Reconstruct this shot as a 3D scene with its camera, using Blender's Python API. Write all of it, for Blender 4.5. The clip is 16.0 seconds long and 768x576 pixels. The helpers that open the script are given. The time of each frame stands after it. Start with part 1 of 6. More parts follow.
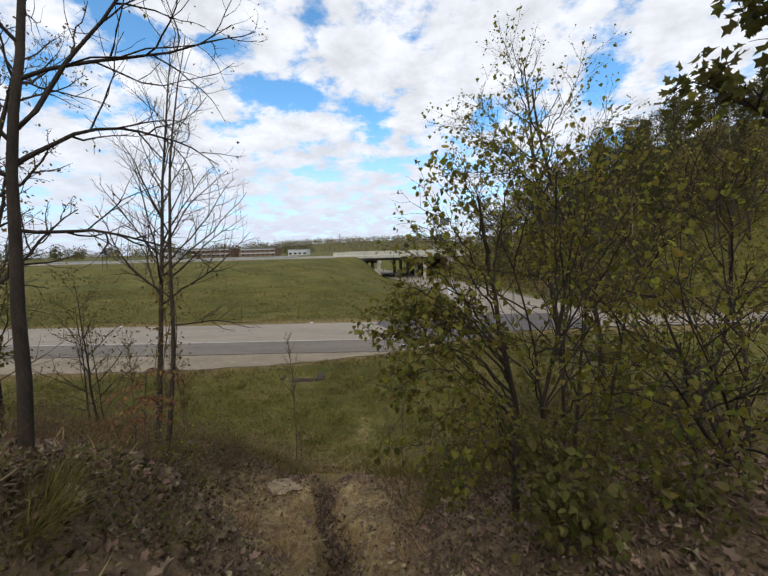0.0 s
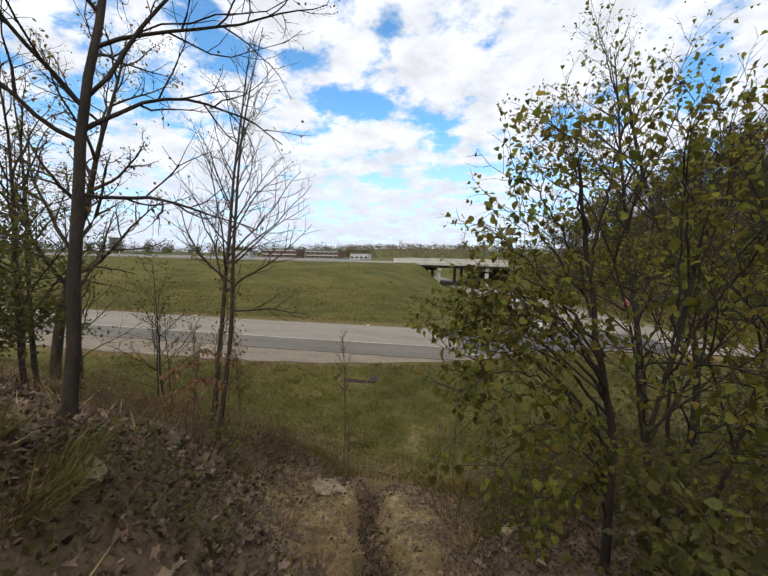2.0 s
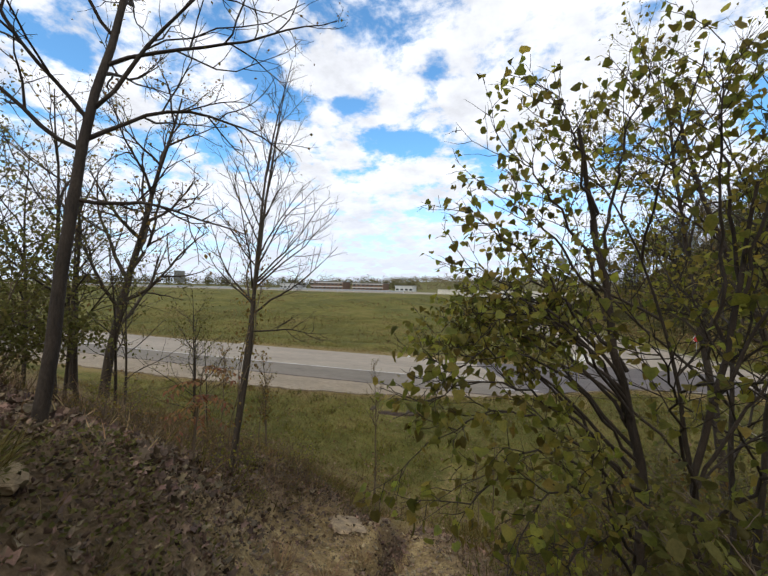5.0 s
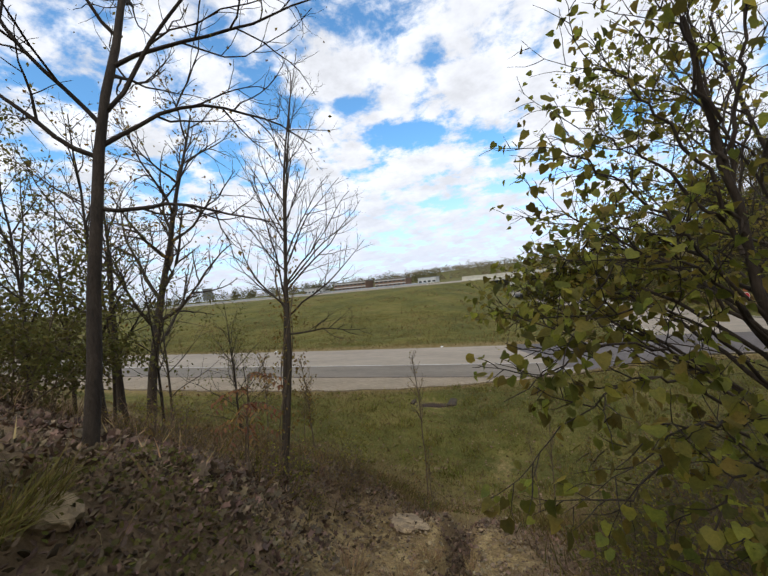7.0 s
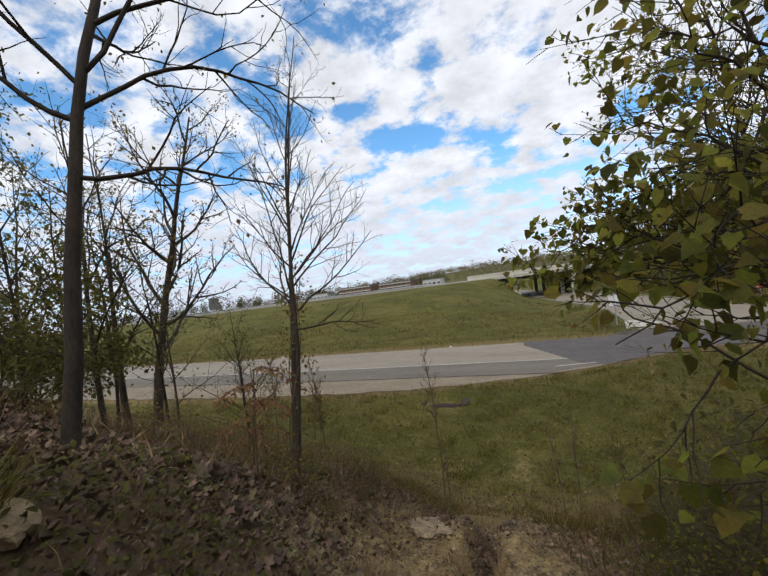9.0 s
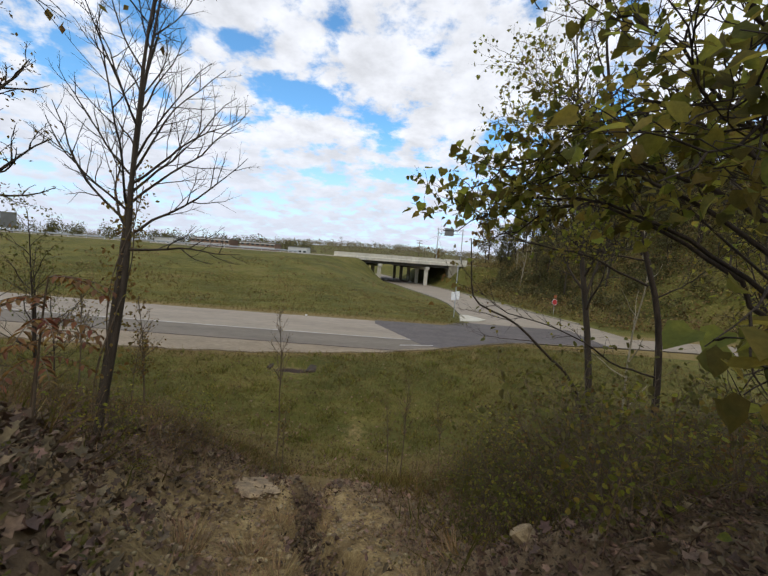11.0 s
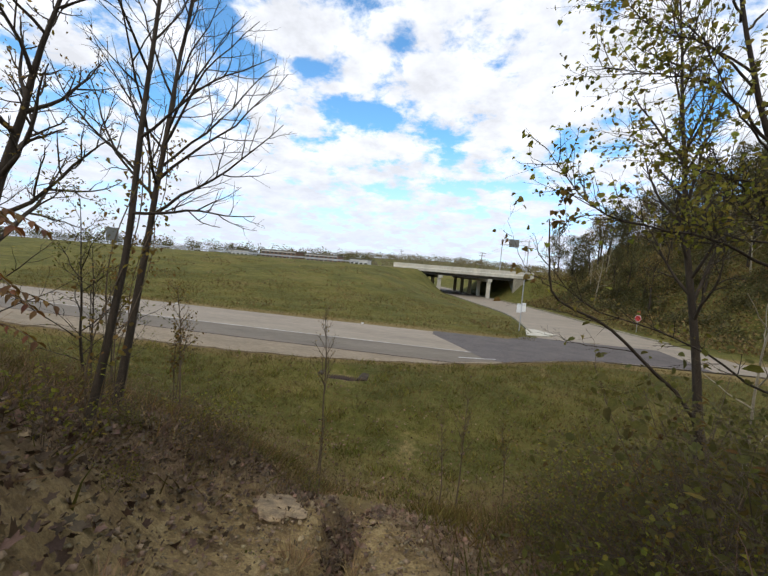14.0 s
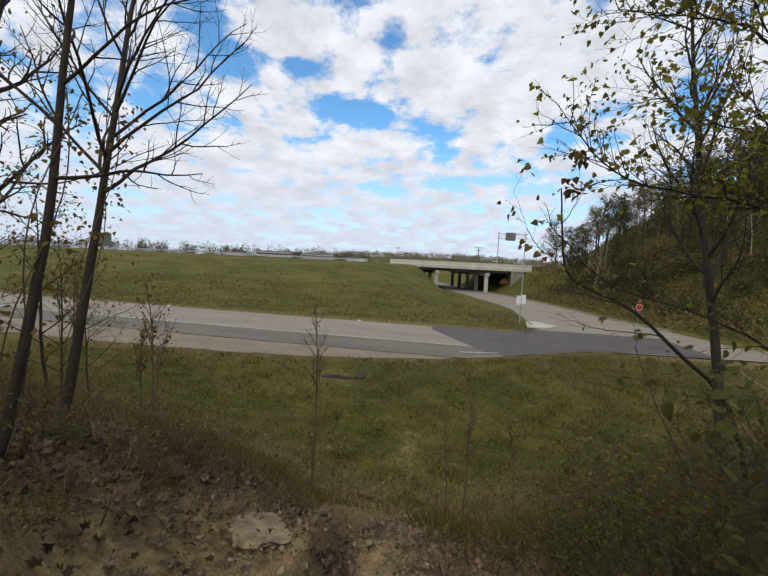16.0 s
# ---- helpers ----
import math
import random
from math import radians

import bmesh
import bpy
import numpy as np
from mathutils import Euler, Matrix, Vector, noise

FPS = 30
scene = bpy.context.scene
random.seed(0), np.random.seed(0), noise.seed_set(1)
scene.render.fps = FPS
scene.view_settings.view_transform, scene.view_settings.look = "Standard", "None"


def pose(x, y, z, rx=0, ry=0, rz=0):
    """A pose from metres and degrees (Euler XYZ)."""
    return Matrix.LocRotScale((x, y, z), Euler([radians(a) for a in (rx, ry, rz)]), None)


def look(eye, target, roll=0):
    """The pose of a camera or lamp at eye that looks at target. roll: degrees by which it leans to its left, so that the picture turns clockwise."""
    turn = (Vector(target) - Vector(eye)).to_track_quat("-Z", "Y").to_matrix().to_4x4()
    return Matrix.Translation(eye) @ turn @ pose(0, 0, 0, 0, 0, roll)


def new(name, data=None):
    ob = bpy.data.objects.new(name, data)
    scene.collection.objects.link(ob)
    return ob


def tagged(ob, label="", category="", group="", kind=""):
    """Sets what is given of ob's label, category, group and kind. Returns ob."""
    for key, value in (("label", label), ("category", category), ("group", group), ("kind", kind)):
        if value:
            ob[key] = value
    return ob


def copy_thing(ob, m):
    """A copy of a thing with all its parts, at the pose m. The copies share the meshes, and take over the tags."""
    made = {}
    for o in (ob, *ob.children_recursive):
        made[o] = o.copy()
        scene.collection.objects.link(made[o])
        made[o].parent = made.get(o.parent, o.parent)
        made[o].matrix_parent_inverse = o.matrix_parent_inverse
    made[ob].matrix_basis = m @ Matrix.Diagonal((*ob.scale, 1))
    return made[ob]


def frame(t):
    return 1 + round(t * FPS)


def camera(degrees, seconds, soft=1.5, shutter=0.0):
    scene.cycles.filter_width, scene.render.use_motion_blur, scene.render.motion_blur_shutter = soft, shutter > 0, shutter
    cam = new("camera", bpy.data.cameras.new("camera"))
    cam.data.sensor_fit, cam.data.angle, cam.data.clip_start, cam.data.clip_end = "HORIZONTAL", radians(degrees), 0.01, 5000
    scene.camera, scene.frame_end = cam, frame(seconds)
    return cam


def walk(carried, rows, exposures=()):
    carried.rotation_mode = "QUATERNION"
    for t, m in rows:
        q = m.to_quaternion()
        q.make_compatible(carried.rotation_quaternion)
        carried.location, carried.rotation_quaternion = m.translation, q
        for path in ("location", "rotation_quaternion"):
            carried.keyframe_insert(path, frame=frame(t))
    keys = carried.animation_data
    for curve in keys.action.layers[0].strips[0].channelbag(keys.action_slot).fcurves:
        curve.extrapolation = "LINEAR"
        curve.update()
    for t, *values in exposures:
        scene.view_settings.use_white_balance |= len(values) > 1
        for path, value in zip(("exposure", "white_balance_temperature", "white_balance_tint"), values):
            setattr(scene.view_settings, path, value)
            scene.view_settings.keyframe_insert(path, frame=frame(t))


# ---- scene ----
FOV = 91.4
cam = camera(FOV, 16.0)
# seconds, x, y, z, pitch, roll, yaw
PATH = [
    (0.0, -0.08, -0.01, 7.21, -5.97, -1.50, 0.88),
    (0.5, -0.18, 0.06, 7.09, -8.55, 0.70, 1.04),
    (1.0, -0.13, 0.10, 7.05, -2.75, 0.50, 3.52),
    (1.5, -0.18, 0.40, 6.94, 1.19, -0.80, 11.08),
    (2.0, -0.14, 0.43, 6.98, -4.88, 1.20, 9.80),
    (2.5, -0.03, 0.50, 6.94, -4.68, -0.70, 13.15),
    (3.0, 0.09, 0.50, 6.89, -0.55, -2.60, 11.46),
    (3.5, 0.28, 0.70, 6.80, 0.71, 0.20, 16.23),
    (6.0, 0.12, 0.90, 6.72, -0.47, 1.40, 16.79),
    (6.5, -0.00, 0.97, 6.67, -0.42, 0.50, 16.22),
    (7.0, -0.08, 1.08, 6.63, -0.60, -5.50, 20.36),
    (7.5, -0.19, 1.18, 6.62, 0.04, -6.50, 24.49),
    (8.0, -0.25, 1.23, 6.60, -1.72, -4.90, 25.51),
    (8.5, -0.34, 1.35, 6.52, -0.34, -7.30, 28.31),
    (9.0, -0.35, 1.40, 6.39, 0.07, -7.50, 21.02),
    (9.5, -0.44, 1.36, 6.39, -3.27, -3.30, 12.65),
    (12.0, -0.62, 2.13, 5.72, -5.69, 3.90, -1.37),
    (12.5, -0.60, 2.22, 5.65, -9.33, 1.90, -0.06),
    (13.0, -0.60, 2.39, 5.63, -5.75, 1.60, -0.57),
    (13.5, -0.44, 2.66, 5.62, -3.94, 2.00, 7.96),
    (14.0, -0.48, 3.06, 5.50, -3.37, 4.60, 9.63),
    (14.5, -0.44, 3.35, 5.38, -2.33, 1.60, 11.73),
    (15.0, -0.47, 3.39, 5.35, -1.72, 0.60, 5.71),
    (15.5, -0.45, 3.55, 5.32, -0.80, 1.20, 5.81),
    (16.0, -0.51, 3.90, 5.23, -3.63, 2.90, 9.23),
]
walk(cam, [(t, pose(x, y, z, 90 + p, 0, w) @ pose(0, 0, 0, 0, 0, r)) for t, x, y, z, p, r, w in PATH],
     exposures=[(0.0, -0.08), (2.0, 0.03), (3.5, 0.10), (7.0, 0.03), (9.5, -0.12), (12.0, 0.04), (12.5, 0.12), (13.5, 0.14), (14.5, -0.02), (15.5, -0.14), (16.0, -0.2)])

# ---- light ----
world = bpy.data.worlds.new("sky")
scene.world = world
world.use_nodes = True
SUN_EL, SUN_AZ = 48.0, 186.0        # degrees above the horizon, and clockwise from +y


def wire(tree, a, b):
    tree.links.new(a, b)


def sky_nodes():
    nt = world.node_tree
    nt.nodes.clear()
    N = nt.nodes.new
    out, bg = N("ShaderNodeOutputWorld"), N("ShaderNodeBackground")
    sky = N("ShaderNodeTexSky")
    sky.sky_type, sky.sun_disc = "NISHITA", False
    sky.sun_elevation, sky.sun_rotation = radians(SUN_EL), radians(SUN_AZ)
    sky.air_density, sky.dust_density, sky.ozone_density = 1.0, 0.2, 1.5
    geo = N("ShaderNodeTexCoord")
    sep = N("ShaderNodeSeparateXYZ")
    wire(nt, geo.outputs["Generated"], sep.inputs[0])

    def m(op, a, b=None, c=None, clamp=False):
        n = N("ShaderNodeMath")
        n.operation, n.use_clamp = op, clamp
        for i, v in enumerate((a, b, c)):
            if v is None:
                continue
            if isinstance(v, (int, float)):
                n.inputs[i].default_value = v
            else:
                wire(nt, v, n.inputs[i])
        return n.outputs[0]

    up = m("MAXIMUM", sep.outputs[2], 0.0)
    den = m("ADD", up, 0.26)
    comb = N("ShaderNodeCombineXYZ")
    wire(nt, m("DIVIDE", sep.outputs[0], den), comb.inputs[0])
    wire(nt, m("DIVIDE", sep.outputs[1], den), comb.inputs[1])

    def noise_tex(scale, detail, rough, off, warp=0.0):
        mp = N("ShaderNodeMapping")
        mp.inputs["Location"].default_value = off
        wire(nt, comb.outputs[0], mp.inputs[0])
        n = N("ShaderNodeTexNoise")
        n.inputs["Scale"].default_value, n.inputs["Detail"].default_value = scale, detail
        n.inputs["Roughness"].default_value, n.inputs["Distortion"].default_value = rough, warp
        wire(nt, mp.outputs[0], n.inputs["Vector"])
        return n.outputs[0]

    big = noise_tex(2.2, 3.0, 0.5, (3.1, 1.7, 0.4))
    fine = noise_tex(6.5, 9.0, 0.60, (0.3, 5.2, 1.1), 0.12)
    dens = m("ADD", m("MULTIPLY", big, 0.55), m("MULTIPLY", fine, 1.15))
    # wide breaks and banks of the cloud deck: bearing from +y and height, width and depth
    for az, el, wa, we, amount in GAPS:
        a, e = radians(az), radians(el)
        d0 = Vector((math.sin(a) * math.cos(e), math.cos(a) * math.cos(e), math.sin(e)))
        right = Vector((math.cos(a), -math.sin(a), 0))
        above = right.cross(d0)
        vs = []
        for axis, width in ((right, wa), (above, we)):
            dot = N("ShaderNodeVectorMath")
            dot.operation = "DOT_PRODUCT"
            wire(nt, geo.outputs["Generated"], dot.inputs[0])
            dot.inputs[1].default_value = axis / math.sin(radians(width))
            vs.append(m("MULTIPLY", dot.outputs["Value"], dot.outputs["Value"]))
        front = N("ShaderNodeVectorMath")
        front.operation = "DOT_PRODUCT"
        wire(nt, geo.outputs["Generated"], front.inputs[0])
        front.inputs[1].default_value = d0
        g = m("MULTIPLY", m("EXPONENT", m("MULTIPLY", m("ADD", vs[0], vs[1]), -1.0)), m("GREATER_THAN", front.outputs["Value"], 0.0))
        dens = m("ADD", dens, m("MULTIPLY", g, amount))
    ramp = N("ShaderNodeMapRange")
    ramp.interpolation_type = "SMOOTHSTEP"
    wire(nt, dens, ramp.inputs["Value"])
    ramp.inputs["From Min"].default_value, ramp.inputs["From Max"].default_value = 0.68, 0.90
    # shade inside the clouds
    shade = N("ShaderNodeMapRange")
    wire(nt, noise_tex(5.5, 5.0, 0.6, (1.3, 0.2, 4.0)), shade.inputs["Value"])
    shade.inputs["From Min"].default_value, shade.inputs["From Max"].default_value = 0.35, 0.65
    shade.inputs["To Min"].default_value, shade.inputs["To Max"].default_value = 0.80, 1.12
    cloud = N("ShaderNodeVectorMath")
    cloud.operation = "SCALE"
    cloud.inputs[0].default_value = CLOUD
    wire(nt, shade.outputs[0], cloud.inputs["Scale"])
    blue = N("ShaderNodeVectorMath")
    blue.operation = "MULTIPLY"
    wire(nt, sky.outputs[0], blue.inputs[0])
    blue.inputs[1].default_value = SKY
    mix = N("ShaderNodeMix")
    mix.data_type = "RGBA"
    wire(nt, ramp.outputs[0], mix.inputs["Factor"])
    wire(nt, blue.outputs[0], mix.inputs["A"])
    wire(nt, cloud.outputs[0], mix.inputs["B"])
    # thin haze low over the land
    haze = N("ShaderNodeMapRange")
    wire(nt, sep.outputs[2], haze.inputs["Value"])
    haze.inputs["From Min"].default_value, haze.inputs["From Max"].default_value = 0.0, 0.30
    haze.inputs["To Min"].default_value, haze.inputs["To Max"].default_value = 0.92, 0.0
    low = N("ShaderNodeMix")
    low.data_type = "RGBA"
    wire(nt, haze.outputs[0], low.inputs["Factor"])
    wire(nt, mix.outputs["Result"], low.inputs["A"])
    low.inputs["B"].default_value = (0.74, 0.81, 0.97, 1)
    wire(nt, low.outputs["Result"], bg.inputs[0])
    bg.inputs[1].default_value = 1.0
    wire(nt, bg.outputs[0], out.inputs[0])


SKY, CLOUD = (0.132, 0.208, 0.240), (0.955, 0.985, 1.06)
GAPS = [(-32, 25, 5, 2.6, -0.26), (-17, 21.6, 6, 2.2, -0.30), (-20, 18.8, 3.5, 1.4, -0.22), (-2.8, 18.6, 5.5, 1.5, -0.24), (4, 29, 3, 3.4, -0.26), (-17, 34, 5, 2, -0.24),
        (-10, 30.5, 2.2, 2.4, -0.24), (0, 12.5, 7, 1.1, -0.14), (15, 18, 4, 2, -0.2), (-36.5, 28.6, 4, 2, -0.14), (-47, 19, 6, 5, -0.08), (29.5, 19.5, 4, 2, -0.25), (-22, 26, 4, 1.4, -0.18), (-60, 28, 8, 5, -0.08),
        (-26, 20.5, 6, 2.4, 0.24), (-11, 16.8, 3.2, 1.2, 0.26), (-5, 26.5, 5, 2.4, 0.22), (7, 19, 6, 2.6, 0.22), (-32, 12, 12, 3, 0.14), (-26.5, 29, 4, 2.4, 0.18), (16, 24, 9, 4, 0.2), (20, 40, 20, 10, 0.2)]
sky_nodes()
sun = new("sun", bpy.data.lights.new("sun", "SUN"))
sun.data.energy, sun.data.angle, sun.data.color = 1.5, radians(22), (1.0, 0.95, 0.88)
sun.matrix_world = look((0, 0, 60), (-math.sin(radians(SUN_AZ)) * math.cos(radians(SUN_EL)),
                                     -math.cos(radians(SUN_AZ)) * math.cos(radians(SUN_EL)), 60 - math.sin(radians(SUN_EL))))


# ---- materials ----
def warm(c):
    """Earth and autumn plants here all lean a little to ochre."""
    return (c[0] * 1.05, c[1] * 0.98, c[2] * 0.80)


def material(name, base, rough=0.8, metal=0.0, scale=6.0, spread=0.35, tint=None, bump=0.3, bump_scale=None, island=0.0, random_ob=0.0,
             translucent=0.0, stretch=(1, 1, 1), spec=0.3, fine=0.0, through_gain=1.5):
    """Base colour varied by two noises, a bump, and a change from piece to piece."""
    if max(base) < 0.45 and not metal:
        base, tint = warm(base), warm(tint) if tint else None
    mat = bpy.data.materials.new(name)
    mat.use_nodes = True
    nt = mat.node_tree
    N = nt.nodes.new
    bs = nt.nodes["Principled BSDF"]
    co = N("ShaderNodeTexCoord")
    mp = N("ShaderNodeMapping")
    mp.inputs["Scale"].default_value = stretch
    wire(nt, co.outputs["Object"], mp.inputs[0])

    def nz(sc, det):
        n = N("ShaderNodeTexNoise")
        n.inputs["Scale"].default_value, n.inputs["Detail"].default_value, n.inputs["Roughness"].default_value = sc, det, 0.65
        wire(nt, mp.outputs[0], n.inputs["Vector"])
        return n.outputs[0]

    tint = tint or tuple(c * (1 - spread) for c in base)
    mix = N("ShaderNodeMix")
    mix.data_type = "RGBA"
    r = N("ShaderNodeMapRange")
    wire(nt, nz(scale, 6), r.inputs[0])
    r.inputs[1].default_value, r.inputs[2].default_value = 0.35, 0.65
    wire(nt, r.outputs[0], mix.inputs["Factor"])
    mix.inputs["A"].default_value, mix.inputs["B"].default_value = (*base, 1), (*tint, 1)
    col = mix.outputs["Result"]
    small = N("ShaderNodeMapRange")
    wire(nt, nz(scale * 9, 4), small.inputs[0])
    small.inputs[1].default_value, small.inputs[2].default_value = 0.3, 0.7
    small.inputs[3].default_value, small.inputs[4].default_value = 1 - spread * 0.6 - fine, 1 + spread * 0.6 + fine
    hs = N("ShaderNodeHueSaturation")
    wire(nt, col, hs.inputs["Color"])
    wire(nt, small.outputs[0], hs.inputs["Value"])
    col = hs.outputs[0]
    if island or random_ob:
        src = N("ShaderNodeNewGeometry").outputs["Random Per Island"] if island else N("ShaderNodeObjectInfo").outputs["Random"]
        k = island or random_ob
        v = N("ShaderNodeMapRange")
        wire(nt, src, v.inputs[0])
        v.inputs[3].default_value, v.inputs[4].default_value = 1 - k, 1 + k
        h = N("ShaderNodeMapRange")
        frac = N("ShaderNodeMath")
        frac.operation = "FRACT"
        mul = N("ShaderNodeMath")
        mul.operation = "MULTIPLY"
        wire(nt, src, mul.inputs[0])
        mul.inputs[1].default_value = 17.31
        wire(nt, mul.outputs[0], frac.inputs[0])
        wire(nt, frac.outputs[0], h.inputs[0])
        h.inputs[3].default_value, h.inputs[4].default_value = 0.5 - 0.07 * k, 0.5 + 0.05 * k
        hs2 = N("ShaderNodeHueSaturation")
        wire(nt, col, hs2.inputs["Color"])
        wire(nt, v.outputs[0], hs2.inputs["Value"])
        wire(nt, h.outputs[0], hs2.inputs["Hue"])
        col = hs2.outputs[0]
    wire(nt, col, bs.inputs["Base Color"])
    bs.inputs["Roughness"].default_value, bs.inputs["Metallic"].default_value = rough, metal
    bs.inputs["Specular IOR Level"].default_value = spec
    if bump:
        b = N("ShaderNodeBump")
        b.inputs["Strength"].default_value, b.inputs["Distance"].default_value = bump, 0.02
        wire(nt, nz(bump_scale or scale * 5, 6), b.inputs["Height"])
        wire(nt, b.outputs[0], bs.inputs["Normal"])
    if translucent:
        tr = N("ShaderNodeBsdfTranslucent")
        lit = N("ShaderNodeHueSaturation")
        lit.inputs["Value"].default_value, lit.inputs["Saturation"].default_value = through_gain, 1.05
        wire(nt, col, lit.inputs["Color"])
        wire(nt, lit.outputs[0], tr.inputs[0])
        ms = N("ShaderNodeMixShader")
        ms.inputs[0].default_value = translucent
        wire(nt, bs.outputs[0], ms.inputs[1])
        wire(nt, tr.outputs[0], ms.inputs[2])
        wire(nt, ms.outputs[0], nt.nodes["Material Output"].inputs[0])
    return mat


BARK_DARK = material("bark_dark", (0.050, 0.039, 0.032), 0.9, scale=9, spread=0.5, bump=0.9, bump_scale=45, stretch=(1, 1, 0.25))
BARK_GREY = material("bark_grey", (0.060, 0.048, 0.039), 0.9, scale=9, spread=0.45, bump=0.8, bump_scale=45, stretch=(1, 1, 0.25))
BARK_PALE = material("bark_pale", (0.36, 0.33, 0.28), 0.85, scale=6, spread=0.4, bump=0.4, stretch=(1, 1, 0.4))
TWIG = material("twig_bark", (0.135, 0.105, 0.08), 0.85, scale=8, spread=0.4, bump=0.3)
STALK = material("dry_stalk", (0.20, 0.145, 0.088), 0.9, scale=5, spread=0.4, bump=0.2, island=0.4)
LEAF_YG = material("leaf_yellow_green", (0.205, 0.190, 0.040), 0.6, scale=14, spread=0.3, tint=(0.105, 0.122, 0.034), bump=0.15, island=0.55, translucent=0.62, spec=0.16)
LEAF_HEART = material("leaf_broad_green", (0.170, 0.162, 0.037), 0.6, scale=14, spread=0.3, tint=(0.100, 0.112, 0.033), bump=0.15, island=0.6, translucent=0.6, spec=0.16, through_gain=1.8)
LEAF_GREEN = material("leaf_green", (0.125, 0.122, 0.042), 0.6, scale=14, spread=0.3, tint=(0.078, 0.082, 0.03), bump=0.15, island=0.4, translucent=0.52, spec=0.14)
LEAF_DULL = material("leaf_dull", (0.16, 0.125, 0.038), 0.65, scale=10, spread=0.35, tint=(0.11, 0.08, 0.032), bump=0.1, island=0.5, translucent=0.52, spec=0.14)
LEAF_FAR = material("leaf_far", (0.135, 0.125, 0.045), 0.7, scale=0.3, spread=0.35, tint=(0.17, 0.125, 0.055), bump=0, island=0.45, translucent=0.3)
LEAF_FAR_DARK = material("leaf_far_dark", (0.092, 0.092, 0.038), 0.7, scale=0.3, spread=0.35, bump=0, island=0.45, translucent=0.3)
# far leaves: distance haze is put into the base colour, paler and greyer
LEAF_HAZED = material("leaf_hazed", (0.165, 0.165, 0.115), 0.8, scale=0.05, spread=0.3, tint=(0.19, 0.16, 0.11), bump=0, island=0.3, translucent=0.2, spec=0.1)
LEAF_RED = material("leaf_red", (0.15, 0.058, 0.03), 0.5, scale=8, spread=0.3, tint=(0.17, 0.11, 0.03), bump=0.1, island=0.4, translucent=0.35)
# darker dead leaves; under the shrub this tone also carries the shade
LEAF_DARK = material("leaf_dark", (0.088, 0.064, 0.050), 0.85, scale=9, spread=0.4, tint=(0.135, 0.102, 0.075), bump=0.2, island=0.5)
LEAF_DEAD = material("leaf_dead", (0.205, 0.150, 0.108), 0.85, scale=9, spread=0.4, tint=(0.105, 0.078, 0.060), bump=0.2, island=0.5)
GRASS = material("grass_blade", (0.074, 0.078, 0.020), 0.7, scale=0.8, spread=0.5, tint=(0.15, 0.108, 0.046), bump=0, island=0.5, translucent=0.3, spec=0.1)
GRASS_LUSH = material("grass_lush", (0.105, 0.125, 0.028), 0.7, scale=0.6, spread=0.4, tint=(0.165, 0.150, 0.048), bump=0, island=0.5, translucent=0.35, spec=0.1)
GRASS_DRY = material("grass_dry", (0.175, 0.138, 0.066), 0.75, scale=0.5, spread=0.3, bump=0, island=0.35, translucent=0.25)
GRASS_BROWN = material("grass_brown", (0.235, 0.168, 0.095), 0.8, scale=0.8, spread=0.4, tint=(0.26, 0.195, 0.11), bump=0, island=0.45, translucent=0.2)
SANDSTONE = material("sandstone", (0.36, 0.29, 0.185), 0.9, scale=5, spread=0.45, tint=(0.15, 0.122, 0.088), bump=0.7, bump_scale=22, random_ob=0.18)
PAVE_LIGHT = material("lane_concrete", (0.285, 0.252, 0.228), 0.8, scale=0.35, spread=0.22, bump=0.12, bump_scale=30, fine=0.05, stretch=(0.3, 1.4, 1))
PAVE_MID = material("worn_asphalt", (0.17, 0.152, 0.14), 0.85, scale=0.5, spread=0.22, bump=0.2, bump_scale=40, fine=0.06, stretch=(0.3, 1.4, 1))
PAVE_SHOULDER = material("shoulder_concrete", (0.255, 0.215, 0.175), 0.9, scale=0.6, spread=0.22, bump=0.25, bump_scale=25, fine=0.08, stretch=(0.5, 1.2, 1))
PAVE_DARK = material("new_asphalt", (0.115, 0.103, 0.112), 0.8, scale=0.6, spread=0.3, bump=0.25, bump_scale=40, fine=0.05)
PAINT_WHITE = material("road_paint_white", (0.58, 0.56, 0.53), 0.7, scale=1.2, spread=0.35, tint=(0.30, 0.27, 0.25), bump=0.1, stretch=(0.4, 3, 1))
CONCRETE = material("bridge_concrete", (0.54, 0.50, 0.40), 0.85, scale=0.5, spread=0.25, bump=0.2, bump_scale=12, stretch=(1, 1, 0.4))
# darker and greyer than the bridge concrete, with more uneven tone
CONCRETE_GREY = material("grey_concrete", (0.30, 0.285, 0.25), 0.9, scale=0.5, spread=0.4, bump=0.25, bump_scale=12, stretch=(1, 1, 0.4))
STEEL_DARK = material("girder_steel", (0.075, 0.07, 0.065), 0.6, scale=0.8, spread=0.35, bump=0.1)
GALV = material("galvanised_steel", (0.50, 0.51, 0.52), 0.5, metal=0.6, scale=3, spread=0.25, bump=0.1)
SIGN_WHITE = material("sign_white", (0.78, 0.78, 0.76), 0.5, scale=3, spread=0.12, bump=0)
SIGN_RED = material("sign_red", (0.50, 0.05, 0.045), 0.5, scale=3, spread=0.2, bump=0)
SIGN_ORANGE = material("sign_orange", (0.30, 0.11, 0.05), 0.5, scale=3, spread=0.2, bump=0)
BOARD_GREY = material("board_grey", (0.16, 0.17, 0.19), 0.7, scale=0.4, spread=0.25, bump=0)
